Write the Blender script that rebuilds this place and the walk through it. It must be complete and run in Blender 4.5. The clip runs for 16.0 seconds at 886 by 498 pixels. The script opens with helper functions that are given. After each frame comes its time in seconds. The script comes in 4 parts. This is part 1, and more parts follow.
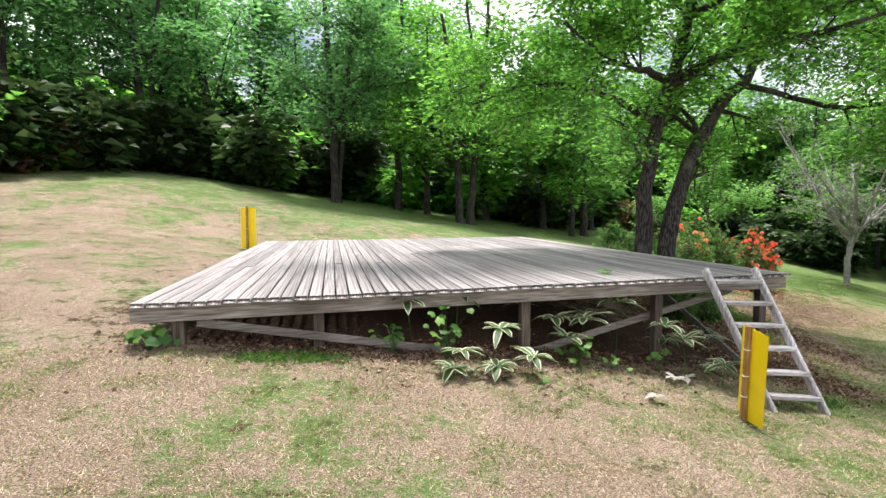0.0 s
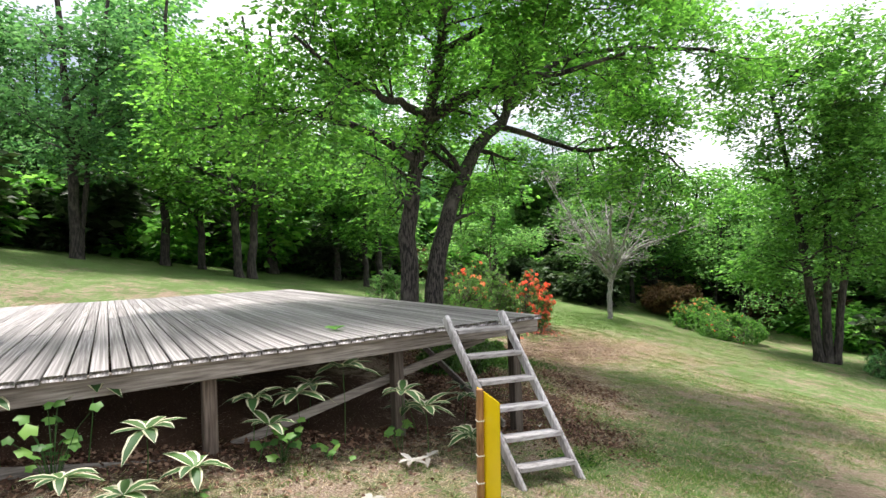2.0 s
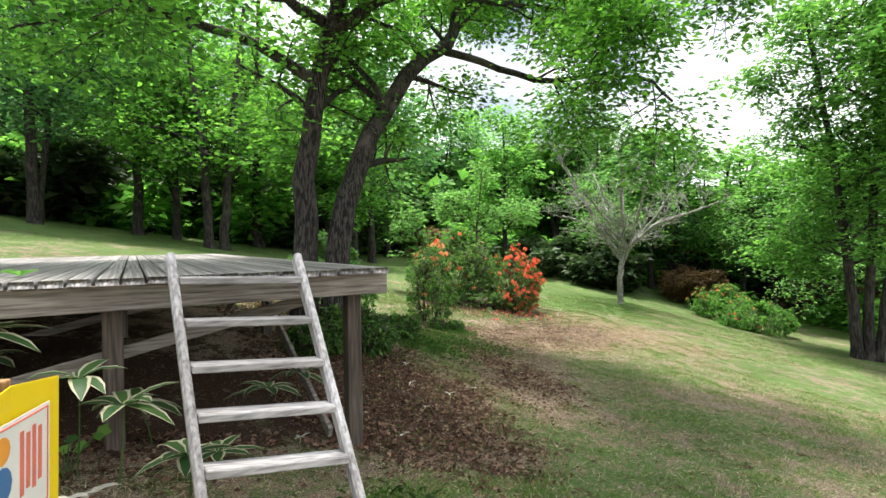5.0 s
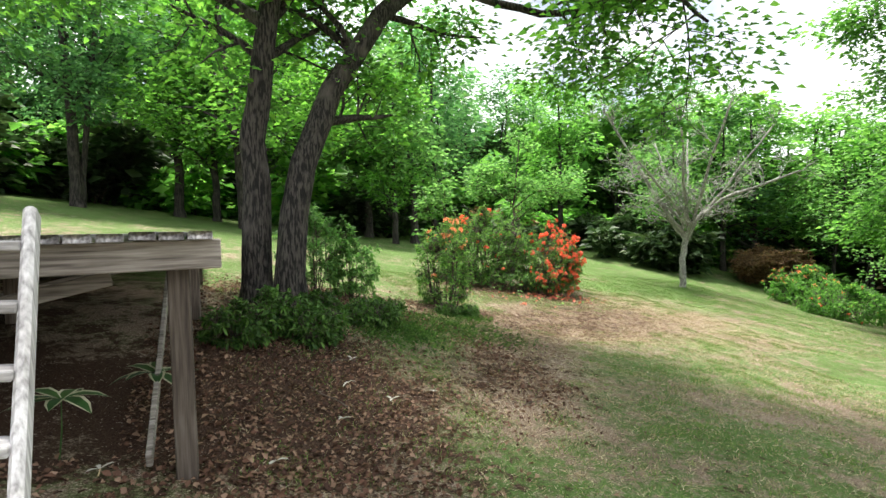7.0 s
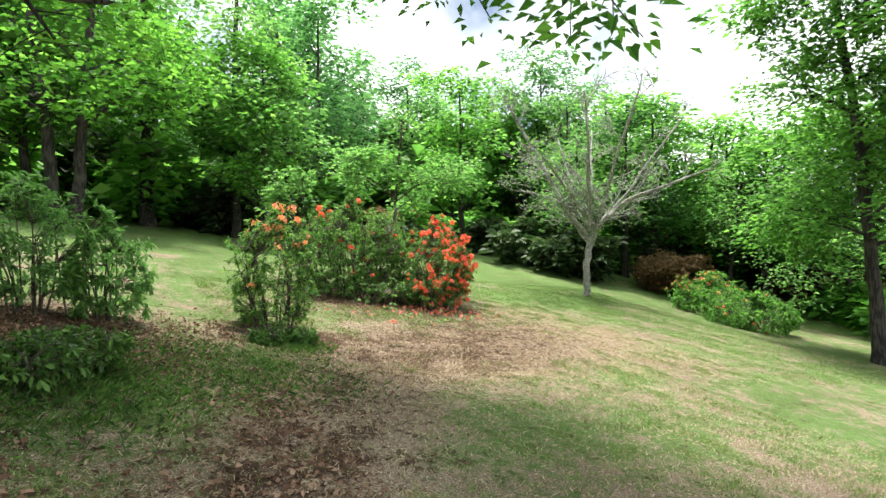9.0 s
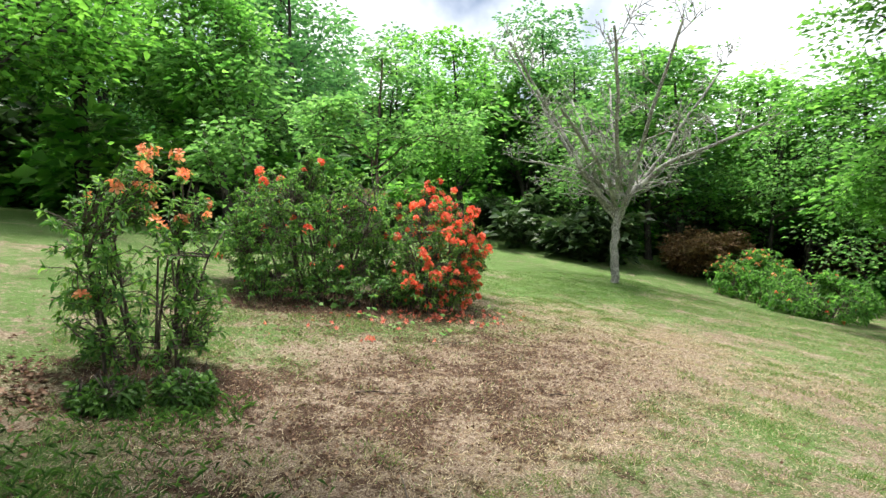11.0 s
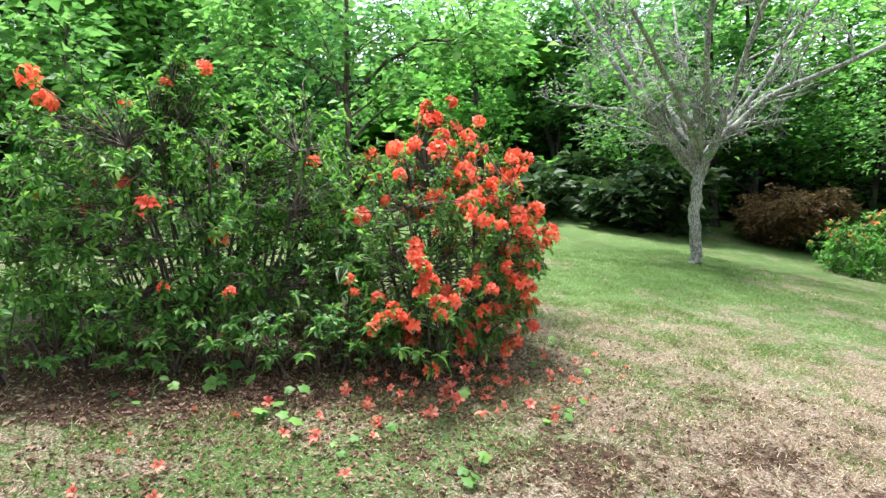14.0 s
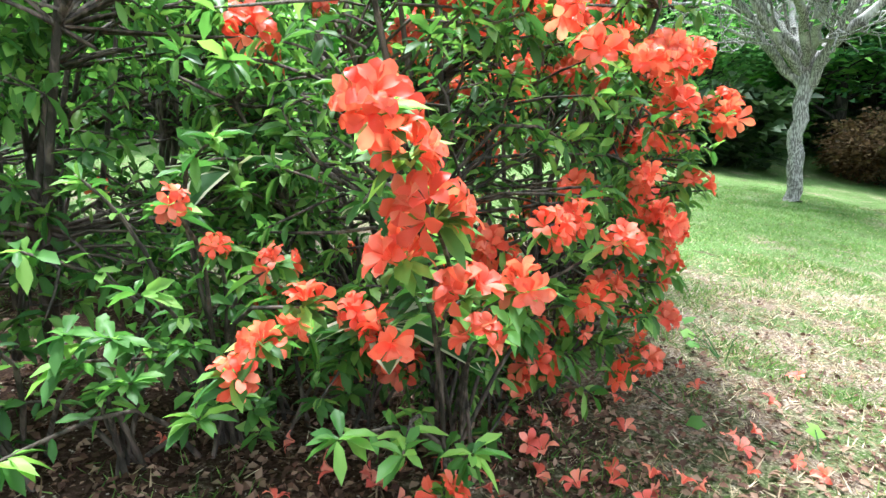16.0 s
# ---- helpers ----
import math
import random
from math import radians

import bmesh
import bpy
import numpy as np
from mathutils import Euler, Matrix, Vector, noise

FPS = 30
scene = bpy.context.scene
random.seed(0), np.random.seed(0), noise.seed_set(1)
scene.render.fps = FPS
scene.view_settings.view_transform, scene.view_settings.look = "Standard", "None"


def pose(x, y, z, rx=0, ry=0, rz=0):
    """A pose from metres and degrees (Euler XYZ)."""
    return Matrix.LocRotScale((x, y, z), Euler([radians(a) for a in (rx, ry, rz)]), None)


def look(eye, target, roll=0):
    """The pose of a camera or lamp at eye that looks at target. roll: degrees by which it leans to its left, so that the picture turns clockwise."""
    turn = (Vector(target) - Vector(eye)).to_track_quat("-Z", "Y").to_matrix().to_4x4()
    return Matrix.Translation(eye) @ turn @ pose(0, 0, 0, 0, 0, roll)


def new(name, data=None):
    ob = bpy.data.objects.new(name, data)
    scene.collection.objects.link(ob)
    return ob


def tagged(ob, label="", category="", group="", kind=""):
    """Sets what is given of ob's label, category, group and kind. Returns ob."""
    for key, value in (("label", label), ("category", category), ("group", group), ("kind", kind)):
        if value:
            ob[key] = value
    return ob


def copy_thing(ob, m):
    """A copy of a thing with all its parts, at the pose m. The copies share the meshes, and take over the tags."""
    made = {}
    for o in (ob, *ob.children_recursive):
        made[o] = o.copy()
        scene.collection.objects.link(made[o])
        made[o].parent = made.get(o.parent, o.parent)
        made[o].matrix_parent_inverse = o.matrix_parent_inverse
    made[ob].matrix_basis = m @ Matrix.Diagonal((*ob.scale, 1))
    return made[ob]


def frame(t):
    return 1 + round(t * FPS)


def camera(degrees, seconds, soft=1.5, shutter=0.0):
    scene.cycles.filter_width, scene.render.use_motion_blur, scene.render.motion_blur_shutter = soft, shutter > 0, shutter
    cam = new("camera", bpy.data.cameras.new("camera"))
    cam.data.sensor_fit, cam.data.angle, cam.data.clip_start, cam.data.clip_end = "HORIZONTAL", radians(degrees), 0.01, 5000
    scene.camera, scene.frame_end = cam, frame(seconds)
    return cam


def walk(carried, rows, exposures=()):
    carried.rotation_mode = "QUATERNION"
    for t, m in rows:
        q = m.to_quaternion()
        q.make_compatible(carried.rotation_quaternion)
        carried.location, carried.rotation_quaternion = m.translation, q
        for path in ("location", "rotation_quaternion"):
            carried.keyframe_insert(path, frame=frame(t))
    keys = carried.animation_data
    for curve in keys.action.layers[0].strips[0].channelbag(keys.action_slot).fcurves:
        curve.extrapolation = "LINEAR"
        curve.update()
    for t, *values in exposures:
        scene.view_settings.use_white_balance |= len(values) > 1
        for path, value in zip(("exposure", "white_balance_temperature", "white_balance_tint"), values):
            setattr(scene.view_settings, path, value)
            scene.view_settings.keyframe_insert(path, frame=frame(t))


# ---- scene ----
cam = camera(78.0, 16.0)
PATH = [
    (0, (1.059, 1.088, 2.199), (1.549, 3.021, 2.042), -0.3),
    (0.5, (1.384, 1.549, 2.118), (2.012, 3.442, 1.968), -1.1),
    (1, (1.815, 1.811, 2.165), (2.586, 3.654, 2.062), -2.4),
    (1.5, (2.312, 2.015, 2.120), (3.226, 3.793, 2.096), -2.4),
    (2, (2.682, 2.091, 2.050), (3.789, 3.756, 2.070), -2.0),
    (2.5, (3.197, 2.191, 1.893), (4.419, 3.772, 1.805), -1.2),
    (3, (3.799, 2.631, 1.769), (5.095, 4.145, 1.605), -1.6),
    (3.5, (4.229, 2.728, 1.705), (5.513, 4.253, 1.545), -1.8),
    (4, (4.613, 2.702, 1.703), (5.858, 4.262, 1.579), -0.8),
    (4.5, (4.980, 2.860, 1.646), (6.123, 4.500, 1.600), 0.6),
    (5, (5.458, 3.019, 1.491), (6.464, 4.747, 1.463), -0.9),
    (5.2, (5.583, 3.105, 1.549), (6.583, 4.836, 1.485), -0.3),
    (7.3, (7.491, 3.971, 1.250), (8.258, 5.814, 1.166), -1.7),
    (7.5, (7.688, 4.197, 1.230), (8.490, 6.025, 1.153), -1.3),
    (8, (8.161, 4.683, 1.190), (9.044, 6.472, 1.121), -1.2),
    (8.5, (8.911, 5.308, 1.130), (9.878, 7.055, 1.066), -1.1),
    (9, (9.495, 6.091, 1.020), (10.562, 7.779, 0.952), -0.8),
    (9.2, (9.714, 6.413, 0.990), (10.798, 8.091, 0.918), -1.6),
    (11.3, (11.601, 9.502, 0.726), (12.671, 11.187, 0.594), -2.7),
    (11.5, (11.776, 9.732, 0.724), (12.839, 11.419, 0.568), -2.8),
    (12, (12.241, 10.349, 0.704), (13.287, 12.045, 0.532), -2.6),
    (12.5, (12.652, 11.024, 0.689), (13.714, 12.710, 0.510), -3.5),
    (13, (13.027, 11.580, 0.685), (14.090, 13.266, 0.520), -4.7),
    (13.5, (13.385, 12.271, 0.648), (14.425, 13.969, 0.452), -5.3),
    (14, (13.744, 12.835, 0.643), (14.749, 14.550, 0.424), -4.5),
    (14.5, (14.070, 13.474, 0.574), (15.054, 15.197, 0.323), -4.2),
    (15, (14.356, 14.027, 0.482), (15.300, 15.764, 0.183), -3.9),
    (15.5, (14.665, 14.568, 0.336), (15.573, 16.310, -0.042), -2.8),
    (16, (14.941, 14.962, 0.211), (15.835, 16.700, -0.208), -4.6),
]
SIZE = 0.87  # true size of the plan's metre
walk(cam, [(t, look(Vector(eye) * SIZE, Vector(target) * SIZE, roll)) for t, eye, target, roll in PATH], ((0, 0.74, 6500, 16), (5, 0.8, 6600, 10), (7.4, 0.98, 6650, 9), (9, 0.98, 6650, 8), (11.5, 0.78, 6550, 9), (12.5, 0.82, 6500, 9), (14, 1.1, 6000, 10), (15, 1.45, 5800, 9), (16, 1.75, 5700, 8)))

# ---- light ----
SUN_EL, SUN_AZ = radians(72), radians(22)
world = bpy.data.worlds.new("sky")
scene.world = world
world.use_nodes = True
wn, wl = world.node_tree.nodes, world.node_tree.links
wn.clear()
sky = wn.new("ShaderNodeTexSky")
sky.sky_type, sky.sun_disc = "NISHITA", False
sky.sun_elevation, sky.sun_rotation = SUN_EL, SUN_AZ
sky.air_density, sky.dust_density = 1.0, 2.0
geo = wn.new("ShaderNodeTexCoord")
cloud = wn.new("ShaderNodeTexNoise")
cloud.inputs["Scale"].default_value, cloud.inputs["Detail"].default_value = 2.6, 6
wl.new(geo.outputs["Generated"], cloud.inputs["Vector"])
ramp = wn.new("ShaderNodeValToRGB")
ramp.color_ramp.elements[0].position, ramp.color_ramp.elements[1].position = 0.36, 0.52
wl.new(cloud.outputs["Fac"], ramp.inputs["Fac"])
mixc = wn.new("ShaderNodeMix")
mixc.data_type = "RGBA"
wl.new(ramp.outputs["Color"], mixc.inputs["Factor"])
wl.new(sky.outputs["Color"], mixc.inputs[6])
mixc.inputs[7].default_value = (14.5, 15.0, 15.6, 1)
bg = wn.new("ShaderNodeBackground")
bg.inputs["Strength"].default_value = 0.073
wl.new(mixc.outputs[2], bg.inputs["Color"])
wo = wn.new("ShaderNodeOutputWorld")
wl.new(bg.outputs["Background"], wo.inputs["Surface"])
sun = new("sun", bpy.data.lights.new("sun", "SUN"))
sun.data.energy, sun.data.angle, sun.data.color = 5.0, radians(12), (1.0, 0.96, 0.89)
sun.rotation_euler = Euler((-(math.pi / 2 - SUN_EL), 0, -SUN_AZ))

# ---- ground shape ----


def gz(x, y):
    """The lie of the land: high behind the deck, falling away across the meadow."""
    a, b = np.clip(x, -9, 36), np.clip(y, -2, 36)
    z = 0.328 - 0.0783 * a + 0.0643 * b - 0.00693 * a * a + 0.00024 * a * b + 0.0001 * b * b + 0.000129 * a**3 + 0.0000757 * a * a * b
    for h, cx, cy, r in ((0.79, -14, 30, 16), (0.9, -10, 29, 9), (-0.25, 12, 13, 3.5), (0.3, 7.9, 10.9, 1.9), (-0.18, 9.0, 7.2, 2.8), (-1.0, 37, 20, 7.5), (-0.48, 0.3, 16.6, 3.6)):
        z = z + h * np.exp(-((a - cx) ** 2 + (b - cy) ** 2) / (r * r))
    far = np.clip((np.hypot(x - 10, y - 12) - 75) / 60, 0, 1)
    return z * (1 - far) + (-3.0) * far


def gh(x, y):
    return float(gz(np.float64(x), np.float64(y)))


# the meadow and the wood have a plan of their own, which is turned, widened and shifted to meet the deck
GROW, TWIST = 1.32, radians(1.2)


def meadow(x, y):
    c, s = math.cos(TWIST), math.sin(TWIST)
    return GROW * (c * x - s * y) - 0.515, GROW * (s * x + c * y) + 0.8


def chart(x, y):
    """Back from the ground to that plan; close round the deck the two are one."""
    c, s = math.cos(TWIST), math.sin(TWIST)
    a, b = (x + 0.515) / GROW, (y - 0.8) / GROW
    w = np.clip((np.hypot((x - 3.5) / 8, (y - 8) / 9.5) - 0.75) / 0.5, 0, 1)
    w = w * w * (3 - 2 * w)
    return x * (1 - w) + (c * a + s * b) * w, y * (1 - w) + (c * b - s * a) * w


def settle(before, skip=()):
    """Moves what was built since then from its plan onto the meadow."""
    for o in list(scene.objects):
        if o.parent or o in before or o in skip:
            continue
        x, y, z = o.location
        nx, ny = meadow(x, y)
        o.location = (nx, ny, gh(nx, ny) + (z - gh(x, y)) * GROW)
        o.scale = [v * GROW for v in o.scale]
        o.rotation_euler.z += TWIST


# ---- materials ----


def mat(name):
    m = bpy.data.materials.new(name)
    m.use_nodes = True
    n, l = m.node_tree.nodes, m.node_tree.links
    b = n["Principled BSDF"]
    return m, n, l, b


def ramp_node(n, stops):
    r = n.new("ShaderNodeValToRGB")
    el = r.color_ramp.elements
    while len(el) < len(stops):
        el.new(0.5)
    for e, (p, c) in zip(el, stops):
        e.position, e.color = p, (*c, 1)
    return r


def noise_node(n, l, scale, detail=4, coord="Object", stretch=None):
    tc = n.new("ShaderNodeTexCoord")
    t = n.new("ShaderNodeTexNoise")
    t.inputs["Scale"].default_value, t.inputs["Detail"].default_value = scale, detail
    if stretch:
        mp = n.new("ShaderNodeMapping")
        mp.inputs["Scale"].default_value = stretch
        l.new(tc.outputs[coord], mp.inputs["Vector"])
        l.new(mp.outputs["Vector"], t.inputs["Vector"])
    else:
        l.new(tc.outputs[coord], t.inputs["Vector"])
    return t


def bump(n, l, b, src, strength, dist):
    bp = n.new("ShaderNodeBump")
    bp.inputs["Strength"].default_value, bp.inputs["Distance"].default_value = strength, dist
    l.new(src, bp.inputs["Height"])
    l.new(bp.outputs["Normal"], b.inputs["Normal"])


def mixed(n, l, a, b2, fac, mode="MIX"):
    m = n.new("ShaderNodeMix")
    m.data_type, m.blend_type = "RGBA", mode
    for sock, v in ((m.inputs[6], a), (m.inputs[7], b2), (m.inputs[0], fac)):
        if isinstance(v, (int, float)):
            sock.default_value = v
        elif isinstance(v, tuple):
            sock.default_value = (*v, 1)
        else:
            l.new(v, sock)
    return m.outputs[2]


def leaf_mat(name, c0, c1, c2, through_light=0.52, rough=0.5):
    m, n, l, b = mat(name)
    g = n.new("ShaderNodeNewGeometry")
    r = ramp_node(n, [(0.0, c0), (0.55, c1), (1.0, c2)])
    l.new(g.outputs["Random Per Island"], r.inputs["Fac"])
    oi = n.new("ShaderNodeObjectInfo")
    hs = n.new("ShaderNodeHueSaturation")
    mr = n.new("ShaderNodeMapRange")
    mr.inputs["To Min"].default_value, mr.inputs["To Max"].default_value = 0.78, 1.22
    l.new(oi.outputs["Random"], mr.inputs["Value"])
    l.new(mr.outputs["Result"], hs.inputs["Value"])
    l.new(r.outputs["Color"], hs.inputs["Color"])
    l.new(hs.outputs["Color"], b.inputs["Base Color"])
    b.inputs["Roughness"].default_value = rough
    b.inputs["Specular IOR Level"].default_value = 0.3
    tr = n.new("ShaderNodeBsdfTranslucent")
    l.new(mixed(n, l, hs.outputs["Color"], (1.25, 1.4, 1.0), 1.0, "MULTIPLY"), tr.inputs["Color"])
    mx = n.new("ShaderNodeMixShader")
    mx.inputs["Fac"].default_value = through_light
    l.new(b.outputs["BSDF"], mx.inputs[1])
    l.new(tr.outputs["BSDF"], mx.inputs[2])
    l.new(mx.outputs["Shader"], n["Material Output"].inputs["Surface"])
    return m


def bark_mat(name, c0, c1, scale=6.0):
    m, n, l, b = mat(name)
    t = noise_node(n, l, scale, 7, "Object", (4.0, 4.0, 0.75))
    t2 = noise_node(n, l, 2.2, 3)
    r = ramp_node(n, [(0.45, c0), (0.58, c1)])
    l.new(t.outputs["Fac"], r.inputs["Fac"])
    lich = ramp_node(n, [(0.55, (0, 0, 0)), (0.7, (1, 1, 1))])
    l.new(t2.outputs["Fac"], lich.inputs["Fac"])
    col = mixed(n, l, r.outputs["Color"], tuple(min(1, c * 1.3 + 0.01) for c in c1), lich.outputs["Color"])
    l.new(col, b.inputs["Base Color"])
    b.inputs["Roughness"].default_value = 0.9
    bump(n, l, b, t.outputs["Fac"], 0.9, 0.03)
    return m


def wood_mat(name, c0, c1, c2, axis_stretch):
    """Weathered wood: grain along one axis, grey and brown patches, dark cracks."""
    m, n, l, b = mat(name)
    fine = noise_node(n, l, 9.0, 8, "Object", axis_stretch)
    big = noise_node(n, l, 1.3, 4)
    oi = n.new("ShaderNodeObjectInfo")
    r = ramp_node(n, [(0.3, c0), (0.5, c1), (0.72, c2)])
    l.new(fine.outputs["Fac"], r.inputs["Fac"])
    st = ramp_node(n, [(0.4, (0.55, 0.52, 0.5)), (0.6, (1, 1, 1))])
    l.new(big.outputs["Fac"], st.inputs["Fac"])
    col = mixed(n, l, r.outputs["Color"], st.outputs["Color"], 0.65, "MULTIPLY")
    mr = n.new("ShaderNodeMapRange")
    mr.inputs["To Min"].default_value, mr.inputs["To Max"].default_value = 0.7, 1.25
    l.new(oi.outputs["Random"], mr.inputs["Value"])
    hs = n.new("ShaderNodeHueSaturation")
    l.new(mr.outputs["Result"], hs.inputs["Value"])
    l.new(col, hs.inputs["Color"])
    l.new(hs.outputs["Color"], b.inputs["Base Color"])
    b.inputs["Roughness"].default_value = 0.8
    bump(n, l, b, fine.outputs["Fac"], 0.6, 0.006)
    return m


def plain_mat(name, c, rough=0.6, var=0.15, scale=14.0):
    m, n, l, b = mat(name)
    t = noise_node(n, l, scale, 5)
    r = ramp_node(n, [(0.3, tuple(v * (1 - var) for v in c)), (0.7, tuple(min(1, v * (1 + var)) for v in c))])
    l.new(t.outputs["Fac"], r.inputs["Fac"])
    l.new(r.outputs["Color"], b.inputs["Base Color"])
    b.inputs["Roughness"].default_value = rough
    return m


def ground_mat():
    """Straw, grass and leaf litter, laid out by the mesh's own green and litter values."""
    m, n, l, b = mat("lawn")
    mid = noise_node(n, l, 3.0, 6)
    patch = noise_node(n, l, 11.0, 7)
    fine = noise_node(n, l, 85.0, 8)
    fine.inputs["Roughness"].default_value = 0.68
    big = noise_node(n, l, 0.9, 4)
    straw = ramp_node(n, [(0.36, (0.07, 0.046, 0.033)), (0.5, (0.27, 0.2, 0.148)), (0.64, (0.6, 0.51, 0.41))])
    green = ramp_node(n, [(0.3, (0.03, 0.065, 0.016)), (0.5, (0.11, 0.2, 0.055)), (0.72, (0.25, 0.34, 0.125))])
    litter = ramp_node(n, [(0.3, (0.022, 0.013, 0.009)), (0.5, (0.08, 0.047, 0.033)), (0.72, (0.19, 0.13, 0.096))])
    for r in (straw, green, litter):
        l.new(fine.outputs["Fac"], r.inputs["Fac"])

    grit = noise_node(n, l, 32.0, 6)

    def mask(name, lo, hi):
        at = n.new("ShaderNodeAttribute")
        at.attribute_name = name
        k = n.new("ShaderNodeMath")
        k.operation = "MULTIPLY_ADD"
        k.inputs[1].default_value = 1.7
        l.new(mid.outputs["Fac"], k.inputs[0])
        k2 = n.new("ShaderNodeMath")
        k2.operation = "MULTIPLY_ADD"
        k2.inputs[1].default_value = 1.5
        l.new(patch.outputs["Fac"], k2.inputs[0])
        l.new(at.outputs["Fac"], k2.inputs[2])
        l.new(k2.outputs[0], k.inputs[2])
        r = n.new("ShaderNodeMapRange")
        r.inputs["From Min"].default_value, r.inputs["From Max"].default_value = lo, hi
        k3 = n.new("ShaderNodeMath")
        k3.operation = "MULTIPLY_ADD"
        k3.inputs[1].default_value = 0.9
        l.new(grit.outputs["Fac"], k3.inputs[0])
        l.new(k.outputs[0], k3.inputs[2])
        l.new(k3.outputs[0], r.inputs["Value"])
        return r.outputs["Result"]

    col = mixed(n, l, straw.outputs["Color"], green.outputs["Color"], mask("green", 2.12, 2.62))
    col = mixed(n, l, col, litter.outputs["Color"], mask("litter", 2.28, 2.6))
    tone = ramp_node(n, [(0.35, (0.78, 0.76, 0.74)), (0.65, (1, 1, 1))])
    l.new(big.outputs["Fac"], tone.inputs["Fac"])
    col = mixed(n, l, col, tone.outputs["Color"], 1.0, "MULTIPLY")
    for sc_, lo, c_ in ((70.0, 0.63, (0.07, 0.042, 0.03)), (55.0, 0.66, (0.5, 0.43, 0.34))):
        sp_ = noise_node(n, l, sc_, 2)
        rs_ = ramp_node(n, [(lo, (0, 0, 0)), (lo + 0.04, (1, 1, 1))])
        l.new(sp_.outputs["Fac"], rs_.inputs["Fac"])
        col = mixed(n, l, col, c_, rs_.outputs["Color"])
    l.new(col, b.inputs["Base Color"])
    b.inputs["Roughness"].default_value = 0.95
    b.inputs["Specular IOR Level"].default_value = 0.1
    bump(n, l, b, fine.outputs["Fac"], 0.9, 0.03)
    return m


M_GROUND = ground_mat()
M_BOARD = wood_mat("weathered boards", (0.075, 0.068, 0.068), (0.29, 0.275, 0.275), (0.58, 0.565, 0.57), (6.0, 0.35, 6.0))
M_BEAM = wood_mat("weathered beam", (0.085, 0.072, 0.062), (0.225, 0.2, 0.18), (0.37, 0.34, 0.315), (0.35, 6.0, 6.0))
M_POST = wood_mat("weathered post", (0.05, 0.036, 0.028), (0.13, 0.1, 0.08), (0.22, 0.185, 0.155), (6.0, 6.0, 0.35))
M_LADDER = wood_mat("pale worn wood", (0.22, 0.21, 0.215), (0.45, 0.44, 0.455), (0.66, 0.65, 0.665), (5.0, 5.0, 0.5))
M_TREAD = wood_mat("pale worn tread", (0.2, 0.19, 0.19), (0.42, 0.41, 0.42), (0.62, 0.61, 0.62), (0.5, 5.0, 5.0))
M_STAKE = wood_mat("fresh stake", (0.24, 0.11, 0.04), (0.42, 0.22, 0.09), (0.55, 0.33, 0.15), (6.0, 6.0, 0.4))
M_YELLOW = plain_mat("yellow plastic", (0.86, 0.62, 0.005), 0.35, 0.05, 4)
M_WHITE = plain_mat("white print", (0.8, 0.78, 0.74), 0.5, 0.04)
M_RED = plain_mat("red print", (0.72, 0.18, 0.13), 0.5, 0.1)
M_BLUE = plain_mat("blue print", (0.06, 0.16, 0.36), 0.5, 0.1)
M_ORANGE = plain_mat("orange print", (0.8, 0.33, 0.05), 0.5, 0.1)
M_BARK = bark_mat("dark oak bark", (0.005, 0.004, 0.0035), (0.066, 0.057, 0.051), 11.0)
M_BARK2 = bark_mat("forest bark", (0.01, 0.008, 0.007), (0.05, 0.042, 0.036))
M_BARKG = bark_mat("pale grey bark", (0.12, 0.112, 0.105), (0.4, 0.385, 0.365), 16.0)
M_TWIG = bark_mat("twig bark", (0.035, 0.028, 0.02), (0.13, 0.10, 0.08), 12.0)
L_OAK = leaf_mat("oak leaf", (0.055, 0.15, 0.034), (0.125, 0.3, 0.06), (0.25, 0.49, 0.105), 0.55)
L_OAKD = leaf_mat("deep oak leaf", (0.045, 0.13, 0.026), (0.105, 0.265, 0.044), (0.24, 0.48, 0.085), 0.57)
# the extra blue in this leaf colour paints in the haze of distance
L_FOREST_HAZE = leaf_mat("hazy forest leaf", (0.048, 0.135, 0.056), (0.108, 0.255, 0.098), (0.2, 0.4, 0.15), 0.54)
L_FRESH = leaf_mat("fresh leaf", (0.075, 0.185, 0.055), (0.15, 0.315, 0.092), (0.27, 0.47, 0.15), 0.55)
# near-black green: the shade under the wood's edge is put into this leaf colour
L_SHADED = leaf_mat("shrub leaf", (0.022, 0.045, 0.018), (0.042, 0.08, 0.03), (0.075, 0.11, 0.045), 0.3)
L_BROWN = leaf_mat("brown shrub leaf", (0.085, 0.06, 0.036), (0.2, 0.115, 0.065), (0.31, 0.2, 0.11), 0.4)
L_AZALEA = leaf_mat("azalea leaf", (0.042, 0.12, 0.03), (0.115, 0.26, 0.055), (0.27, 0.45, 0.1), 0.46)
L_FLOWER = leaf_mat("orange flower", (0.76, 0.075, 0.045), (0.87, 0.15, 0.09), (0.93, 0.27, 0.18), 0.4)
L_FLOWERP = leaf_mat("pale orange flower", (0.78, 0.17, 0.08), (0.86, 0.27, 0.14), (0.92, 0.42, 0.26), 0.4)
L_FALLEN = leaf_mat("wilted flower", (0.5, 0.06, 0.05), (0.74, 0.14, 0.11), (0.85, 0.3, 0.22), 0.3)
L_BLEACH = leaf_mat("bleached leaf", (0.24, 0.22, 0.19), (0.38, 0.36, 0.32), (0.52, 0.5, 0.46), 0.2, 0.7)
L_TUFT = leaf_mat("lush grass", (0.03, 0.075, 0.018), (0.066, 0.15, 0.032), (0.14, 0.27, 0.056), 0.35)
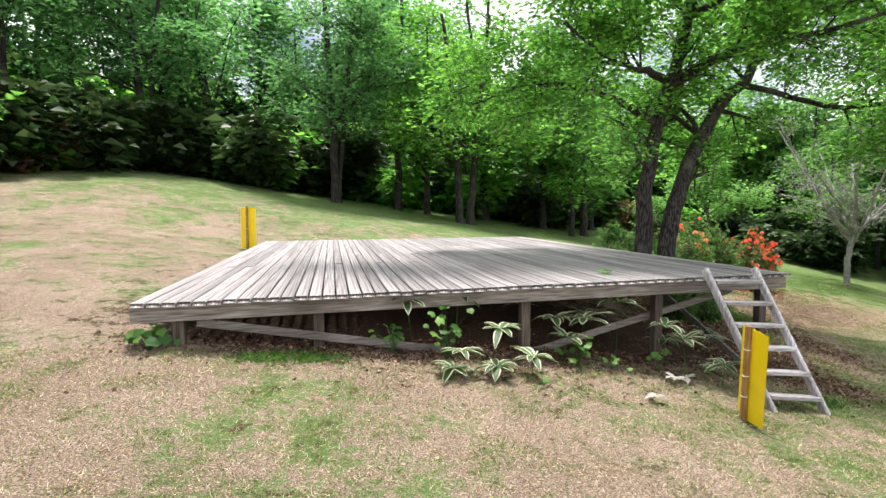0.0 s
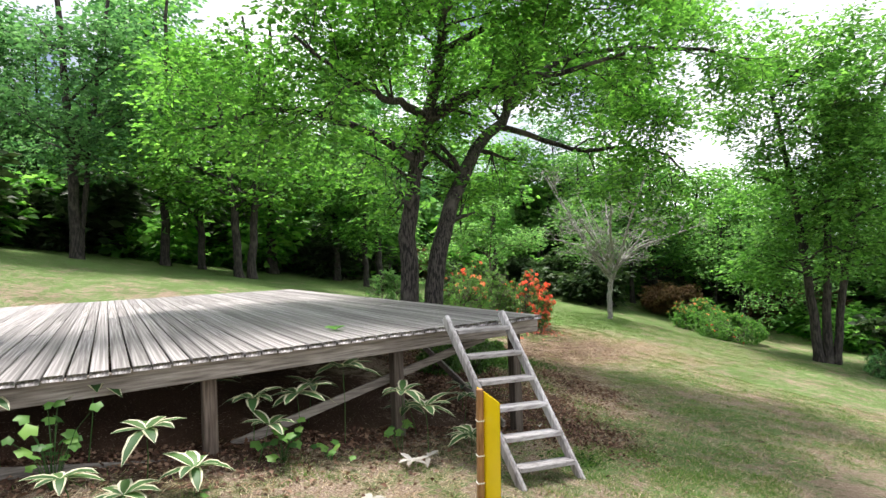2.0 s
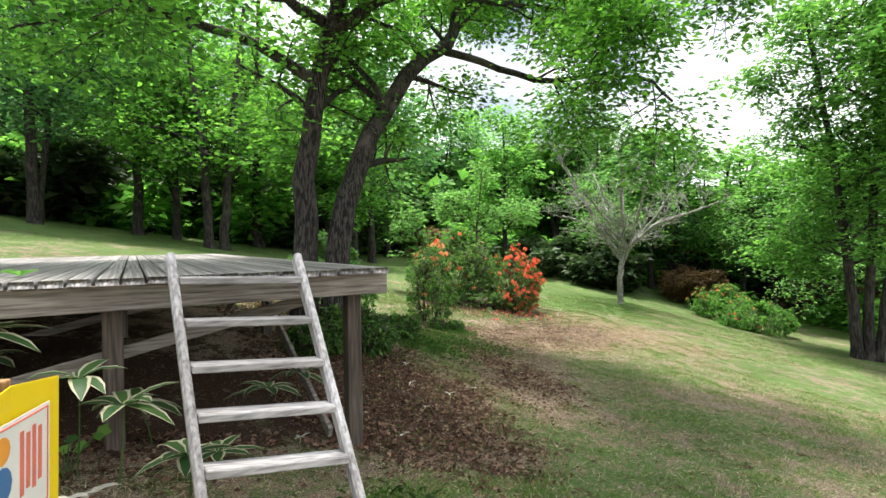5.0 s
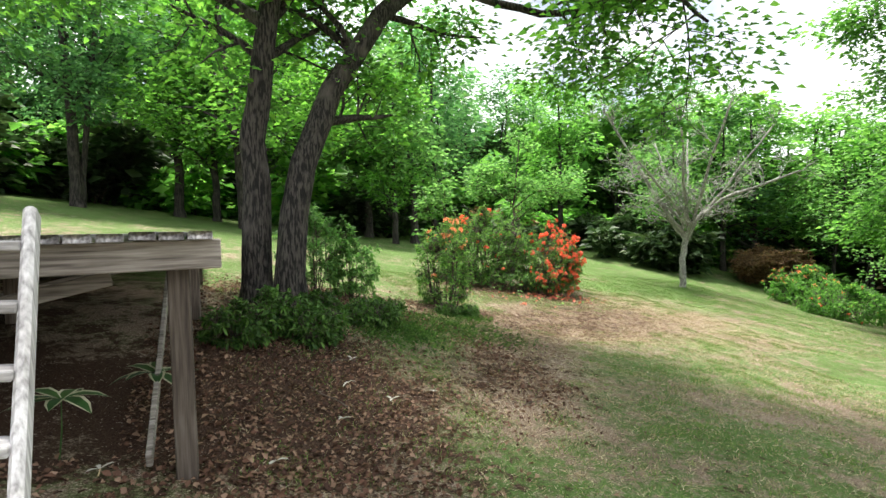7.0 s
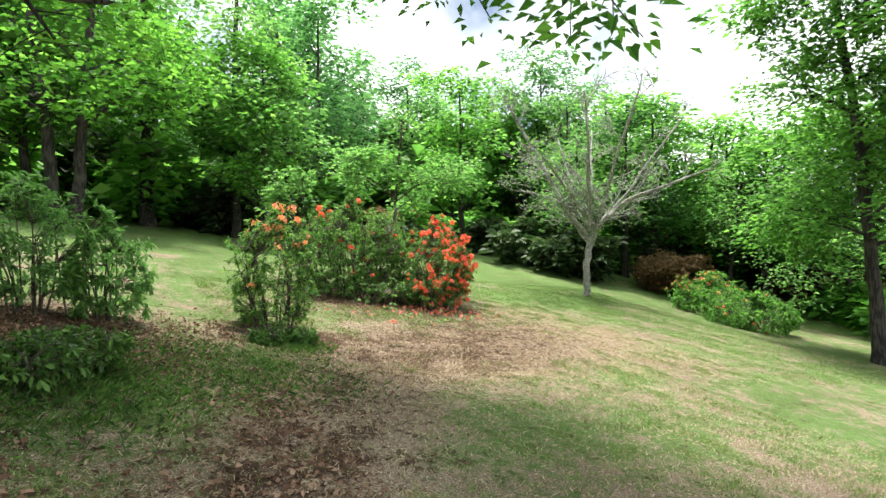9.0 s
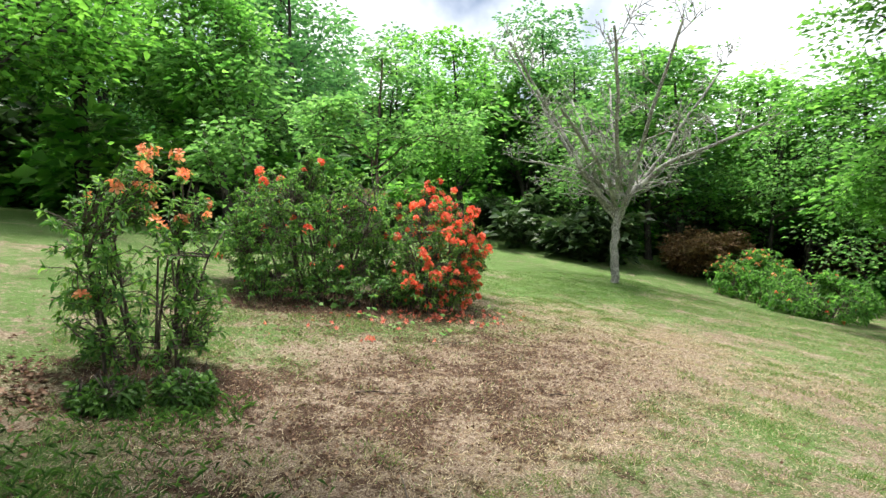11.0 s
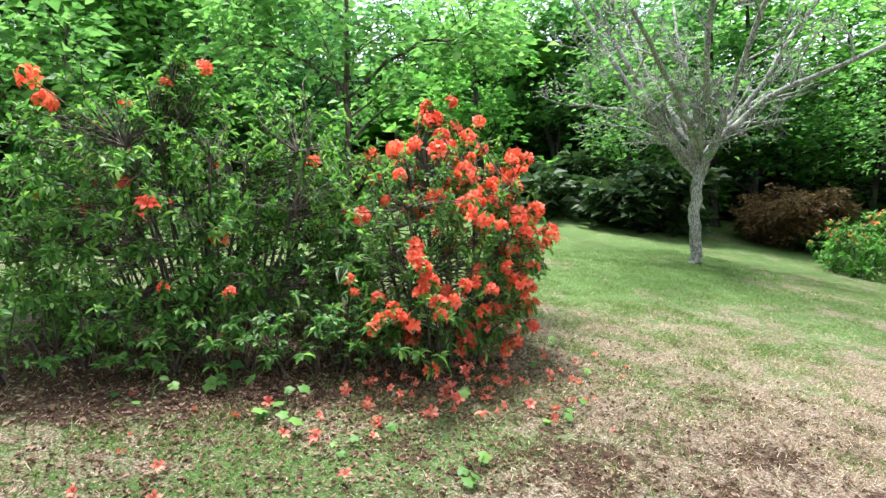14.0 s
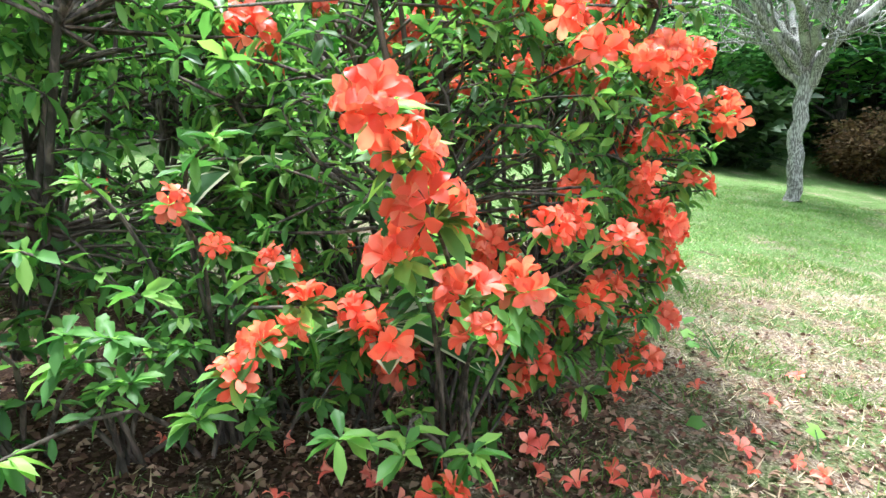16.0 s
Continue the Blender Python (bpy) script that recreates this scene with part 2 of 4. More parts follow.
L_SASA = leaf_mat("bamboo grass leaf", (0.03, 0.085, 0.025), (0.055, 0.13, 0.035), (0.09, 0.18, 0.05), 0.3)
L_CREAM = leaf_mat("cream leaf edge", (0.45, 0.44, 0.30), (0.58, 0.56, 0.40), (0.68, 0.66, 0.52), 0.3)
L_STRAW = leaf_mat("dry grass", (0.16, 0.1, 0.06), (0.46, 0.35, 0.22), (0.74, 0.64, 0.47), 0.2, 0.8)
L_GRASS = leaf_mat("grass blade", (0.05, 0.11, 0.022), (0.115, 0.21, 0.045), (0.23, 0.33, 0.09), 0.35, 0.7)
L_LITTER = leaf_mat("dead leaf", (0.05, 0.025, 0.017), (0.14, 0.072, 0.048), (0.3, 0.2, 0.14), 0.15, 0.8)

# ---- mesh helpers ----


def np_mesh(name, V, F, mats, index=None):
    """A mesh from vertex and triangle arrays."""
    me = bpy.data.meshes.new(name)
    V, F = np.asarray(V, np.float32), np.asarray(F, np.int32)
    me.vertices.add(len(V))
    me.vertices.foreach_set("co", V.ravel())
    me.loops.add(F.size)
    me.loops.foreach_set("vertex_index", F.ravel())
    me.polygons.add(len(F))
    me.polygons.foreach_set("loop_start", np.arange(0, F.size, 3, dtype=np.int32))
    for m in mats:
        me.materials.append(m)
    if index is not None:
        me.polygons.foreach_set("material_index", np.asarray(index, np.int32))
    me.update(calc_edges=True)
    return me


def under(ob, parent):
    ob.parent = parent
    return ob


def part(name, bm, material, parent, label=""):
    me = bpy.data.meshes.new(name)
    bm.to_mesh(me)
    bm.free()
    me.materials.append(material)
    ob = new(name, me)
    if parent:
        ob.parent = parent
    return tagged(ob, label)


def box(size, centre=(0, 0, 0), bevel=0.006, m=None):
    bm = bmesh.new()
    bmesh.ops.create_cube(bm, size=1.0)
    bmesh.ops.scale(bm, vec=size, verts=bm.verts)
    if bevel:
        bmesh.ops.bevel(bm, geom=bm.edges[:], offset=bevel, segments=1, affect="EDGES")
    bmesh.ops.translate(bm, vec=centre, verts=bm.verts)
    if m is not None:
        bmesh.ops.transform(bm, matrix=m, verts=bm.verts)
    return bm


def bar(a, b, w, h, bevel=0.006, up=(0, 0, 1)):
    """A squared timber from a to b."""
    a, b = Vector(a), Vector(b)
    d = b - a
    x = d.normalized()
    y = Vector(up).cross(x).normalized()
    z = x.cross(y)
    m = Matrix((x, y, z)).transposed().to_4x4()
    m.translation = (a + b) / 2
    return box((d.length, w, h), bevel=bevel, m=m)


def tube(P, R, sides=6, rough=0.0, rng=None):
    """A tapered round limb along points P with radii R."""
    P, R = np.asarray(P, float), np.asarray(R, float)
    T = np.gradient(P, axis=0)
    T /= np.linalg.norm(T, axis=1, keepdims=True) + 1e-9
    ref = np.array([1.0, 0.2, 0.1]) if abs(T[0][2]) > 0.7 else np.array([0.1, 0.2, 1.0])
    A = np.cross(T, ref)
    A /= np.linalg.norm(A, axis=1, keepdims=True) + 1e-9
    B = np.cross(T, A)
    ang = np.arange(sides) * 2 * np.pi / sides
    rad = R[:, None] * np.ones(sides)
    if rough and rng is not None:
        rad = rad * (1 + rough * rng.uniform(-1, 1, rad.shape))
    V = P[:, None] + rad[..., None] * (np.cos(ang)[None, :, None] * A[:, None] + np.sin(ang)[None, :, None] * B[:, None])
    i, j = np.meshgrid(np.arange(len(P) - 1), np.arange(sides), indexing="ij")
    a, b = i * sides + j, i * sides + (j + 1) % sides
    c, d = a + sides, b + sides
    F = np.concatenate([np.stack([a, b, d], -1).reshape(-1, 3), np.stack([a, d, c], -1).reshape(-1, 3)])
    return V.reshape(-1, 3), F


def join(pieces):
    V, F, n = [], [], 0
    for v, f in pieces:
        V.append(v)
        F.append(f + n)
        n += len(v)
    return np.concatenate(V), np.concatenate(F)


def unit(a):
    return a / (np.linalg.norm(a, axis=-1, keepdims=True) + 1e-9)


def leaves(P, D, L, W, rng, fold=0.25, droop=0.15):
    """Folded four-sided leaves: bases P, directions D, lengths L, widths W."""
    n = len(P)
    D = unit(D)
    U = unit(rng.normal(0, 0.45, (n, 3)) + (0, 0, 1.0))
    S = unit(np.cross(D, U))
    U = np.cross(S, D)
    L, W = np.broadcast_to(L, (n,))[:, None], np.broadcast_to(W, (n,))[:, None]
    mid = P + D * L * 0.45
    V = np.stack([P, mid + S * W / 2 + U * W * fold, P + D * L - (0, 0, 1) * L * droop, mid - S * W / 2 + U * W * fold], 1)
    k = np.arange(n)[:, None] * 4
    F = np.concatenate([k + (0, 1, 2), k + (0, 2, 3)])
    return V.reshape(-1, 3), F


# ---- trees ----


def curve_pts(pts, n):
    """n points along a smooth line through pts."""
    pts = np.asarray(pts, float)
    t = np.linspace(0, len(pts) - 1, n)
    i = np.clip(t.astype(int), 0, len(pts) - 2)
    f = (t - i)[:, None]
    p0, p1, p2, p3 = pts[np.maximum(i - 1, 0)], pts[i], pts[i + 1], pts[np.minimum(i + 2, len(pts) - 1)]
    return 0.5 * (2 * p1 + (p2 - p0) * f + (2 * p0 - 5 * p1 + 4 * p2 - p3) * f**2 + (3 * p1 - p0 - 3 * p2 + p3) * f**3)


def sprout(rng, P, R, length, count, depth, wood, tips, start=0.3, lift=0.25, spread=0.9, sides=5, twigs=True, thin=0.006):
    """Side branches along a limb; the last ones give the tips that carry leaves."""
    T = unit(np.gradient(P, axis=0))
    for k in range(count):
        f = start + (1 - start) * (k + rng.uniform(0.3, 1.0)) / count
        i = min(int(f * (len(P) - 1)), len(P) - 2)
        side = unit(np.cross(T[i], rng.normal(0, 1, 3)))
        d = unit(T[i] * (1 - spread * 0.55) + side * spread + np.array([0, 0, lift]))
        ln = length * rng.uniform(0.6, 1.15) * (1.15 - 0.5 * f)
        n = 5
        q = [P[i]]
        for s in range(n - 1):
            d = unit(d + rng.normal(0, 0.16, 3) + np.array([0, 0, lift * 0.12]))
            q.append(q[-1] + d * ln / (n - 1))
        q = np.array(q)
        r0 = max(R[i] * 0.5, thin)
        r = np.linspace(r0, max(r0 * 0.25, thin * 0.66), n)
        if depth > 1:
            wood.append(tube(q, r, sides) if twigs else tube(q[::2], r[::2], 3))
        elif twigs:
            wood.append(tube(q[::2], r[::2], 3))
        if depth > 1:
            sprout(rng, q, r, length * 0.52, max(3, int(count * 0.62)), depth - 1, wood, tips, 0.25, lift, spread, 3, twigs, thin)
        tips.append((q[-1], d))
        if depth == 1:
            tips.append((q[2], unit(q[3] - q[1])))


def foliage(rng, tips, per_tip, radius, size, flat=0.4):
    tp = np.array([t[0] for t in tips])
    td = np.array([t[1] for t in tips])
    k = np.repeat(np.arange(len(tp)), per_tip)
    off = rng.normal(0, 1, (len(k), 3)) * (radius, radius, radius * flat)
    P = tp[k] + off * 0.55
    D = unit(off + td[k] * 0.6 * radius + rng.normal(0, 0.25 * radius, (len(k), 3)))
    D[:, 2] *= 0.35
    L = size * rng.uniform(0.6, 1.25, len(k))
    return leaves(P, D, L, L * 0.62, rng)


def ridged(P, R, rng):
    """A trunk with deep bark ridges that run along it."""
    n, sides = len(P) * 5, 40
    t = np.linspace(0, len(P) - 1, n)
    Q = np.stack([np.interp(t, np.arange(len(P)), P[:, k]) for k in range(3)], -1)
    V, F = tube(Q, np.interp(t, np.arange(len(P)), R), sides)
    V = V.reshape(n, sides, 3)
    ph = rng.uniform(0, 6.28, 4)
    i, j = np.meshgrid(np.arange(n), np.arange(sides), indexing="ij")
    deep = np.maximum(np.sin(j * 2.35 + 0.35 * np.sin(i * 0.5 + ph[0]) + np.sin(i * 0.17 + ph[1])), np.sin(j * 1.4 + i * 0.22 + ph[2]))
    V = Q[:, None] + (V - Q[:, None]) * (0.97 + 0.055 * deep + rng.normal(0, 0.012, (n, sides)))[..., None]
    return V.reshape(-1, 3), F


def tree_thing(name, label, limbs, seed, leaf, bark, branch_len, count, depth, per_tip, clump, leaf_size, category="tree", lift=0.25, start=0.3, spread=0.9, group="", at=(0, 0, 0), twigs=True, thin=0.006):
    """limbs: list of (points, radius at foot, radius at end, branches or not). The thing is an Empty at its base."""
    rng = np.random.default_rng(seed)
    wood, tips = [], []
    for pts, r0, r1, bears in limbs:
        P = curve_pts(pts, 14) + np.vstack([np.zeros(3), rng.normal(0, 0.02, (13, 3))])
        R = np.linspace(r0, r1, 14)
        if r0 > 0.1 and pts[0][2] < 0.15:
            R[0] *= 1.3
        wood.append(ridged(P, R, rng) if r0 > 0.17 and twigs else tube(P, R, 9 if r0 > 0.03 else 5, 0.06, rng))
        if bears:
            tips.extend((P[-q], unit(P[-1] - P[-3])) for q in (1, 2, 3))
            sprout(rng, P, R, branch_len, count, depth, wood, tips, start, lift, spread, 4, twigs, thin)
    root = new(name)
    root.location = at
    tagged(root, label, category, group)
    V, F = join(wood)
    tk = np_mesh("trunk", V, F, [bark])
    tk.polygons.foreach_set("use_smooth", np.ones(len(F), bool))
    under(new("trunk", tk), root)
    V, F = foliage(rng, tips, per_tip, clump, leaf_size)
    under(new("crown", np_mesh("crown", V, F, [leaf])), root)
    return root


def long_leaves(P, D, L, W, rng, droop=0.2):
    """Oblong six-sided leaves folded along the middle, for plants seen near."""
    n = len(P)
    D = unit(D)
    U = unit(rng.normal(0, 0.35, (n, 3)) + (0, 0, 1.0))
    S = unit(np.cross(D, U))
    U = np.cross(S, D)
    L, W = np.broadcast_to(L, (n,))[:, None], np.broadcast_to(W, (n,))[:, None]
    down = np.array([0, 0, 1.0]) * L * droop
    a, c = P + D * L * 0.3 + U * L * 0.04, P + D * L * 0.68 - down * 0.35
    e = U * W * 0.18
    V = np.stack([P, a + S * W * 0.36 + e, c + S * W * 0.5 + e, P + D * L - down, c - S * W * 0.5 + e, a - S * W * 0.36 + e, c], 1)
    k = np.arange(n)[:, None] * 7
    F = np.concatenate([k + f for f in ((0, 1, 6), (1, 2, 6), (2, 3, 6), (6, 3, 4), (6, 4, 5), (0, 6, 5))])
    return V.reshape(-1, 3), F
# ---- ground ----
g = np.linspace(-1, 1, 281)
gx = 10 + 36 * g + 470 * np.sign(g) * np.maximum(np.abs(g) - 0.72, 0) ** 3 / 0.28**3
gy = 12 + 36 * g + 470 * np.sign(g) * np.maximum(np.abs(g) - 0.72, 0) ** 3 / 0.28**3
X, Y = np.meshgrid(gx, gy, indexing="ij")
Z = gz(X, Y)
rough = np.array([[noise.noise((x * 0.9, y * 0.9, 0)) * 0.03 + noise.noise((x * 3.1, y * 3.1, 5)) * 0.012 for y in gy] for x in gx])
Z = Z + rough
n_ = len(gx)
ii, jj = np.meshgrid(np.arange(n_ - 1), np.arange(n_ - 1), indexing="ij")
a_ = ii * n_ + jj
F_ = np.concatenate([np.stack([a_, a_ + n_, a_ + n_ + 1], -1).reshape(-1, 3), np.stack([a_, a_ + n_ + 1, a_ + 1], -1).reshape(-1, 3)])


def blob(x, y, cx, cy, rx, ry, turn=0.0):
    c, d = math.cos(turn), math.sin(turn)
    u, v = ((x - cx) * c + (y - cy) * d) / rx, (-(x - cx) * d + (y - cy) * c) / ry
    return np.exp(-(u * u + v * v) ** 2)


def greenness(x, y):
    """How far grass rather than straw covers the ground: 0 to 1."""
    x, y = chart(x, y)
    along = np.clip((0.55 * x + 0.45 * y - 5.0) / 6.0, 0, 1)
    g = 0.14 + 0.38 * along + 0.35 * np.clip((y - 13.5) / 5, 0, 1)
    g = g - 0.4 * blob(x, y, 11.5, 9.1, 2.2, 1.0, 0.35) - 0.2 * blob(x, y, 15.0, 9.0, 3.0, 1.2, 0.45) - 0.42 * blob(x, y, 14.2, 11.4, 1.9, 2.2) - 0.18 * blob(x, y, 13.0, 9.8, 4.5, 2.0, 0.5)
    g = g + 0.3 * blob(x, y, 8.6, 8.3, 1.0, 1.2) + 0.25 * blob(x, y, 7.6, 5.6, 1.6, 1.0) + 0.3 * blob(x, y, 16.5, 13.0, 5.0, 1.6, 0.5)
    return g


def littered(x, y):
    """How far dead leaves cover the ground."""
    v = 0.8 * blob(x, y, 3.4, 8.0, 4.6, 1.3, 0.04) + 0.5 * blob(x, y, 3.2, 10.8, 4.0, 4.0)
    v = v + 0.75 * blob(x, y, 7.9, 8.6, 1.15, 2.2) + 0.7 * blob(x, y, 8.9, 12.6, 1.6, 2.0) + 0.6 * blob(x, y, 11.6, 13.8, 0.95, 0.8)
    x, y = chart(x, y)
    v = v + 0.8 * blob(x, y, 11.75, 12.0, 1.35, 0.75, -0.3) + 0.42 * blob(x, y, 11.4, 9.3, 2.7, 1.25, 0.35)
    v = v + 0.55 * blob(x, y, 11.0, 11.8, 0.9, 0.5)
    return np.clip(v, 0, 1)


lawn = new("ground", np_mesh("ground", np.stack([X, Y, Z], -1).reshape(-1, 3), F_, [M_GROUND]))
lawn.data.polygons.foreach_set("use_smooth", np.ones(len(F_), bool))
for nm_, fn_ in (("green", greenness), ("litter", littered)):
    at_ = lawn.data.attributes.new(nm_, "FLOAT", "POINT")
    lump = np.array([[noise.noise((x * 0.55, y * 0.55, 9)) * 0.45 + noise.noise((x * 1.6, y * 1.6, 3)) * 0.4 for y in gy] for x in gx])
    at_.data.foreach_set("value", (fn_(X, Y) + lump * (1 if nm_ == "green" else 0.1 + 0.6 * np.clip(fn_(X, Y) * 2, 0, 1))).ravel().astype(np.float32))
tagged(lawn, "worn lawn of straw and green grass on a gentle slope", "ground", kind="structure")

# ---- wooden deck ----
DECK_Z = 1.3
FL, FR = np.array([-0.55, 6.71]), np.array([7.2, 6.86])
BL, BR = np.array([0.05, 16.1]), np.array([7.15, 15.9])
BOARDS = 57


def deck_xy(u, v):
    return (FL * (1 - u) + FR * u) * (1 - v) + (BL * (1 - u) + BR * u) * v


deck = new("wooden_deck")
deck.location = (*deck_xy(0.5, 0.5), 0)
tagged(deck, "large weathered grey wooden deck raised on posts over a slope", "deck")
inv = Matrix.Translation(-Vector(deck.location))


def deck_part(name, bm, material, label=""):
    bmesh.ops.transform(bm, matrix=inv, verts=bm.verts)
    return part(name, bm, material, deck, label)


rng = np.random.default_rng(4)


def along(u0, v0, u1, v1, z, w, h, mt, name, bevel=0.006, label=""):
    p, q = deck_xy(u0, v0), deck_xy(u1, v1)
    return deck_part(name, bar((*p, z), (*q, z), w, h, bevel), mt, label)


along(-0.004, 0.012, 1.004, 0.012, DECK_Z - 0.125, 0.06, 0.16, M_BEAM, "front_beam")
along(-0.004, 0.985, 1.004, 0.985, DECK_Z - 0.125, 0.06, 0.16, M_BEAM, "back_beam")
along(0.992, 0.018, 0.992, 0.98, DECK_Z - 0.125, 0.05, 0.155, M_BEAM, "side_beam")
along(0.006, 0.018, 0.006, 0.98, DECK_Z - 0.125, 0.05, 0.155, M_BEAM, "side_beam")
for v in (0.17, 0.33, 0.5, 0.67, 0.83):
    along(0.012, v, 0.988, v, DECK_Z - 0.12, 0.05, 0.15, M_BEAM, "joist")
for v in (0.03, 0.36, 0.68, 0.97):
    for u in (0.045, 0.222, 0.53, 0.765, 0.975):
        x, y = deck_xy(u, v)
        foot = gh(x, y) - 0.08
        top = DECK_Z - 0.206
        if top - foot > 0.1:
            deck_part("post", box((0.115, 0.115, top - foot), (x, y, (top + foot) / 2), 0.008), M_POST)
for u0, z0, u1, z1, v in ((0.07, 1.06, 0.50, 0.44, 0.018), (0.555, 0.42, 0.93, 1.05, 0.045), (0.05, 1.05, 0.5, 0.45, 0.37), (0.56, 0.4, 0.95, 1.05, 0.37), (0.56, 0.5, 0.95, 1.05, 0.69)):
    p, q = deck_xy(u0, v), deck_xy(u1, v)
    deck_part("brace", bar((*p, z0), (*q, z1), 0.035, 0.085), M_BEAM)
for v0, z0, v1, z1 in ((0.03, 0.02, 0.3, 1.0), (0.38, 1.0, 0.65, 0.25), (0.7, 0.3, 0.95, 1.0)):
    p, q = deck_xy(0.95, v0), deck_xy(0.95, v1)
    deck_part("brace", bar((*p, z0), (*q, z1), 0.035, 0.085), M_BEAM)

# ladder against the deck
ladder = new("wooden_ladder")
LT, RT, LB, RB = (Vector(p) for p in ((5.69, 6.62, 1.43), (6.45, 6.68, 1.41), (5.76, 5.62, gh(5.76, 5.62) - 0.03), (6.56, 5.7, gh(6.56, 5.7) - 0.03)))
ladder.location = (LB + RB) / 2
tagged(ladder, "pale weathered wooden step ladder leaning on the deck edge", "ladder")
linv = Matrix.Translation(-ladder.location)


def ladder_part(name, bm, mt=M_LADDER):
    bmesh.ops.transform(bm, matrix=linv, verts=bm.verts)
    return part(name, bm, mt, ladder)


for t_, b_ in ((LT, LB), (RT, RB)):
    ladder_part("rail", bar(b_, t_, 0.05, 0.10, 0.014, up=(0, -1, 0.3)))
for f in (0.10, 0.26, 0.415, 0.57, 0.73, 0.885):
    p, q = LT.lerp(LB, f), RT.lerp(RB, f)
    ladder_part("tread", bar(p + Vector((0.026, 0, 0)), q - Vector((0.026, 0, 0)), 0.14, 0.042, 0.006), M_TREAD)


# ---- marker signs ----
def marker(name, label, at, yaw, width, height, printed):
    """A stake with a yellow plate tied on; the plate faces +x before the turn."""
    root = new(name)
    root.location, root.rotation_euler = at, (0, radians(1.5), yaw)
    tagged(root, label, "marker sign", "yellow marker signs")
    part("stake", box((0.045, 0.045, height + 0.3), (-0.03, 0, (height + 0.3) / 2 - 0.27), 0.004), M_STAKE, root, "brown square wooden stake")
    bm = bmesh.new()
    n = 9
    prev = None
    for i in range(n):
        y = (i / (n - 1) - 0.5) * width
        bend = 0.12 * abs(y)
        a = [bm.verts.new((bend + dx, y, z)) for dx in (0.0, 0.004) for z in (0.02 + 0.06 * abs(y), height + 0.01 - 0.1 * abs(y))]
        if prev:
            for q in ((0, 1, 1, 0), (2, 3, 3, 2)):
                bm.faces.new((prev[q[0]], prev[q[1]], a[q[2]], a[q[3]]))
            bm.faces.new((prev[1], prev[3], a[3], a[1]))
            bm.faces.new((prev[0], a[0], a[2], prev[2]))
        prev = a
    bmesh.ops.recalc_face_normals(bm, faces=bm.faces)
    plate = part("plate", bm, M_YELLOW, root, "bright yellow plastic plate")
    for z in (0.28, 0.5, 0.78):
        part("tie", box((0.053, 0.053, 0.008), (-0.03, 0, z * height), 0.0), M_WHITE, root, "white cord tie")
    if printed:
        for z0, z1 in ((0.5, 0.9), (0.06, 0.44)):
            h = (z1 - z0) * height
            zc = (z0 + z1) / 2 * height
            card = part("print", box((0.002, width * 0.72, h), (0.034, 0, zc), 0), M_WHITE, root, "white printed panel with red border")
            for dy, dz, sy, sz in ((0, h * 0.46, width * 0.66, 0.006), (0, -h * 0.46, width * 0.66, 0.006), (width * 0.33, 0, 0.006, h * 0.92), (-width * 0.33, 0, 0.006, h * 0.92)):
                part("border", box((0.002, sy, sz), (0.0365, dy, zc + dz), 0), M_RED, card)
            for k in range(4):
                part("text_bar", box((0.002, 0.022, h * (0.6 - 0.08 * (k % 2))), (0.0365, width * (0.0 + 0.075 * k), zc + 0.02), 0), M_RED, card)
            for col, dy, dz, sy, sz in ((M_ORANGE, -0.16, 0.1, 0.09, 0.09), (M_BLUE, -0.16, -0.01, 0.11, 0.12), (M_ORANGE, -0.16, -0.11, 0.09, 0.06)):
                bm = bmesh.new()
                bmesh.ops.create_uvsphere(bm, u_segments=12, v_segments=6, radius=0.5)
                bmesh.ops.scale(bm, vec=(0.003, sy, sz), verts=bm.verts)
                bmesh.ops.translate(bm, vec=(0.037, dy * width * 1.4, zc + dz), verts=bm.verts)
                part("picture", bm, col, card)
    return root


marker("marker_sign", "bright yellow marker sign on a brown stake beside the ladder", (5.1, 5.3, gh(5.1, 5.3)), radians(-19), 0.5, 0.9, True)
marker("marker_sign", "bright yellow marker sign on a brown stake behind the deck", (-0.3, 15.4, gh(-0.3, 15.4)), radians(62), 0.42, 1.05, True)

# ---- the big oak by the deck ----
OAK = Vector((7.8, 10.1, gh(7.8, 10.1) - 0.1))


def rel(pts, o=OAK):
    return [tuple(Vector(p) - o) for p in pts]


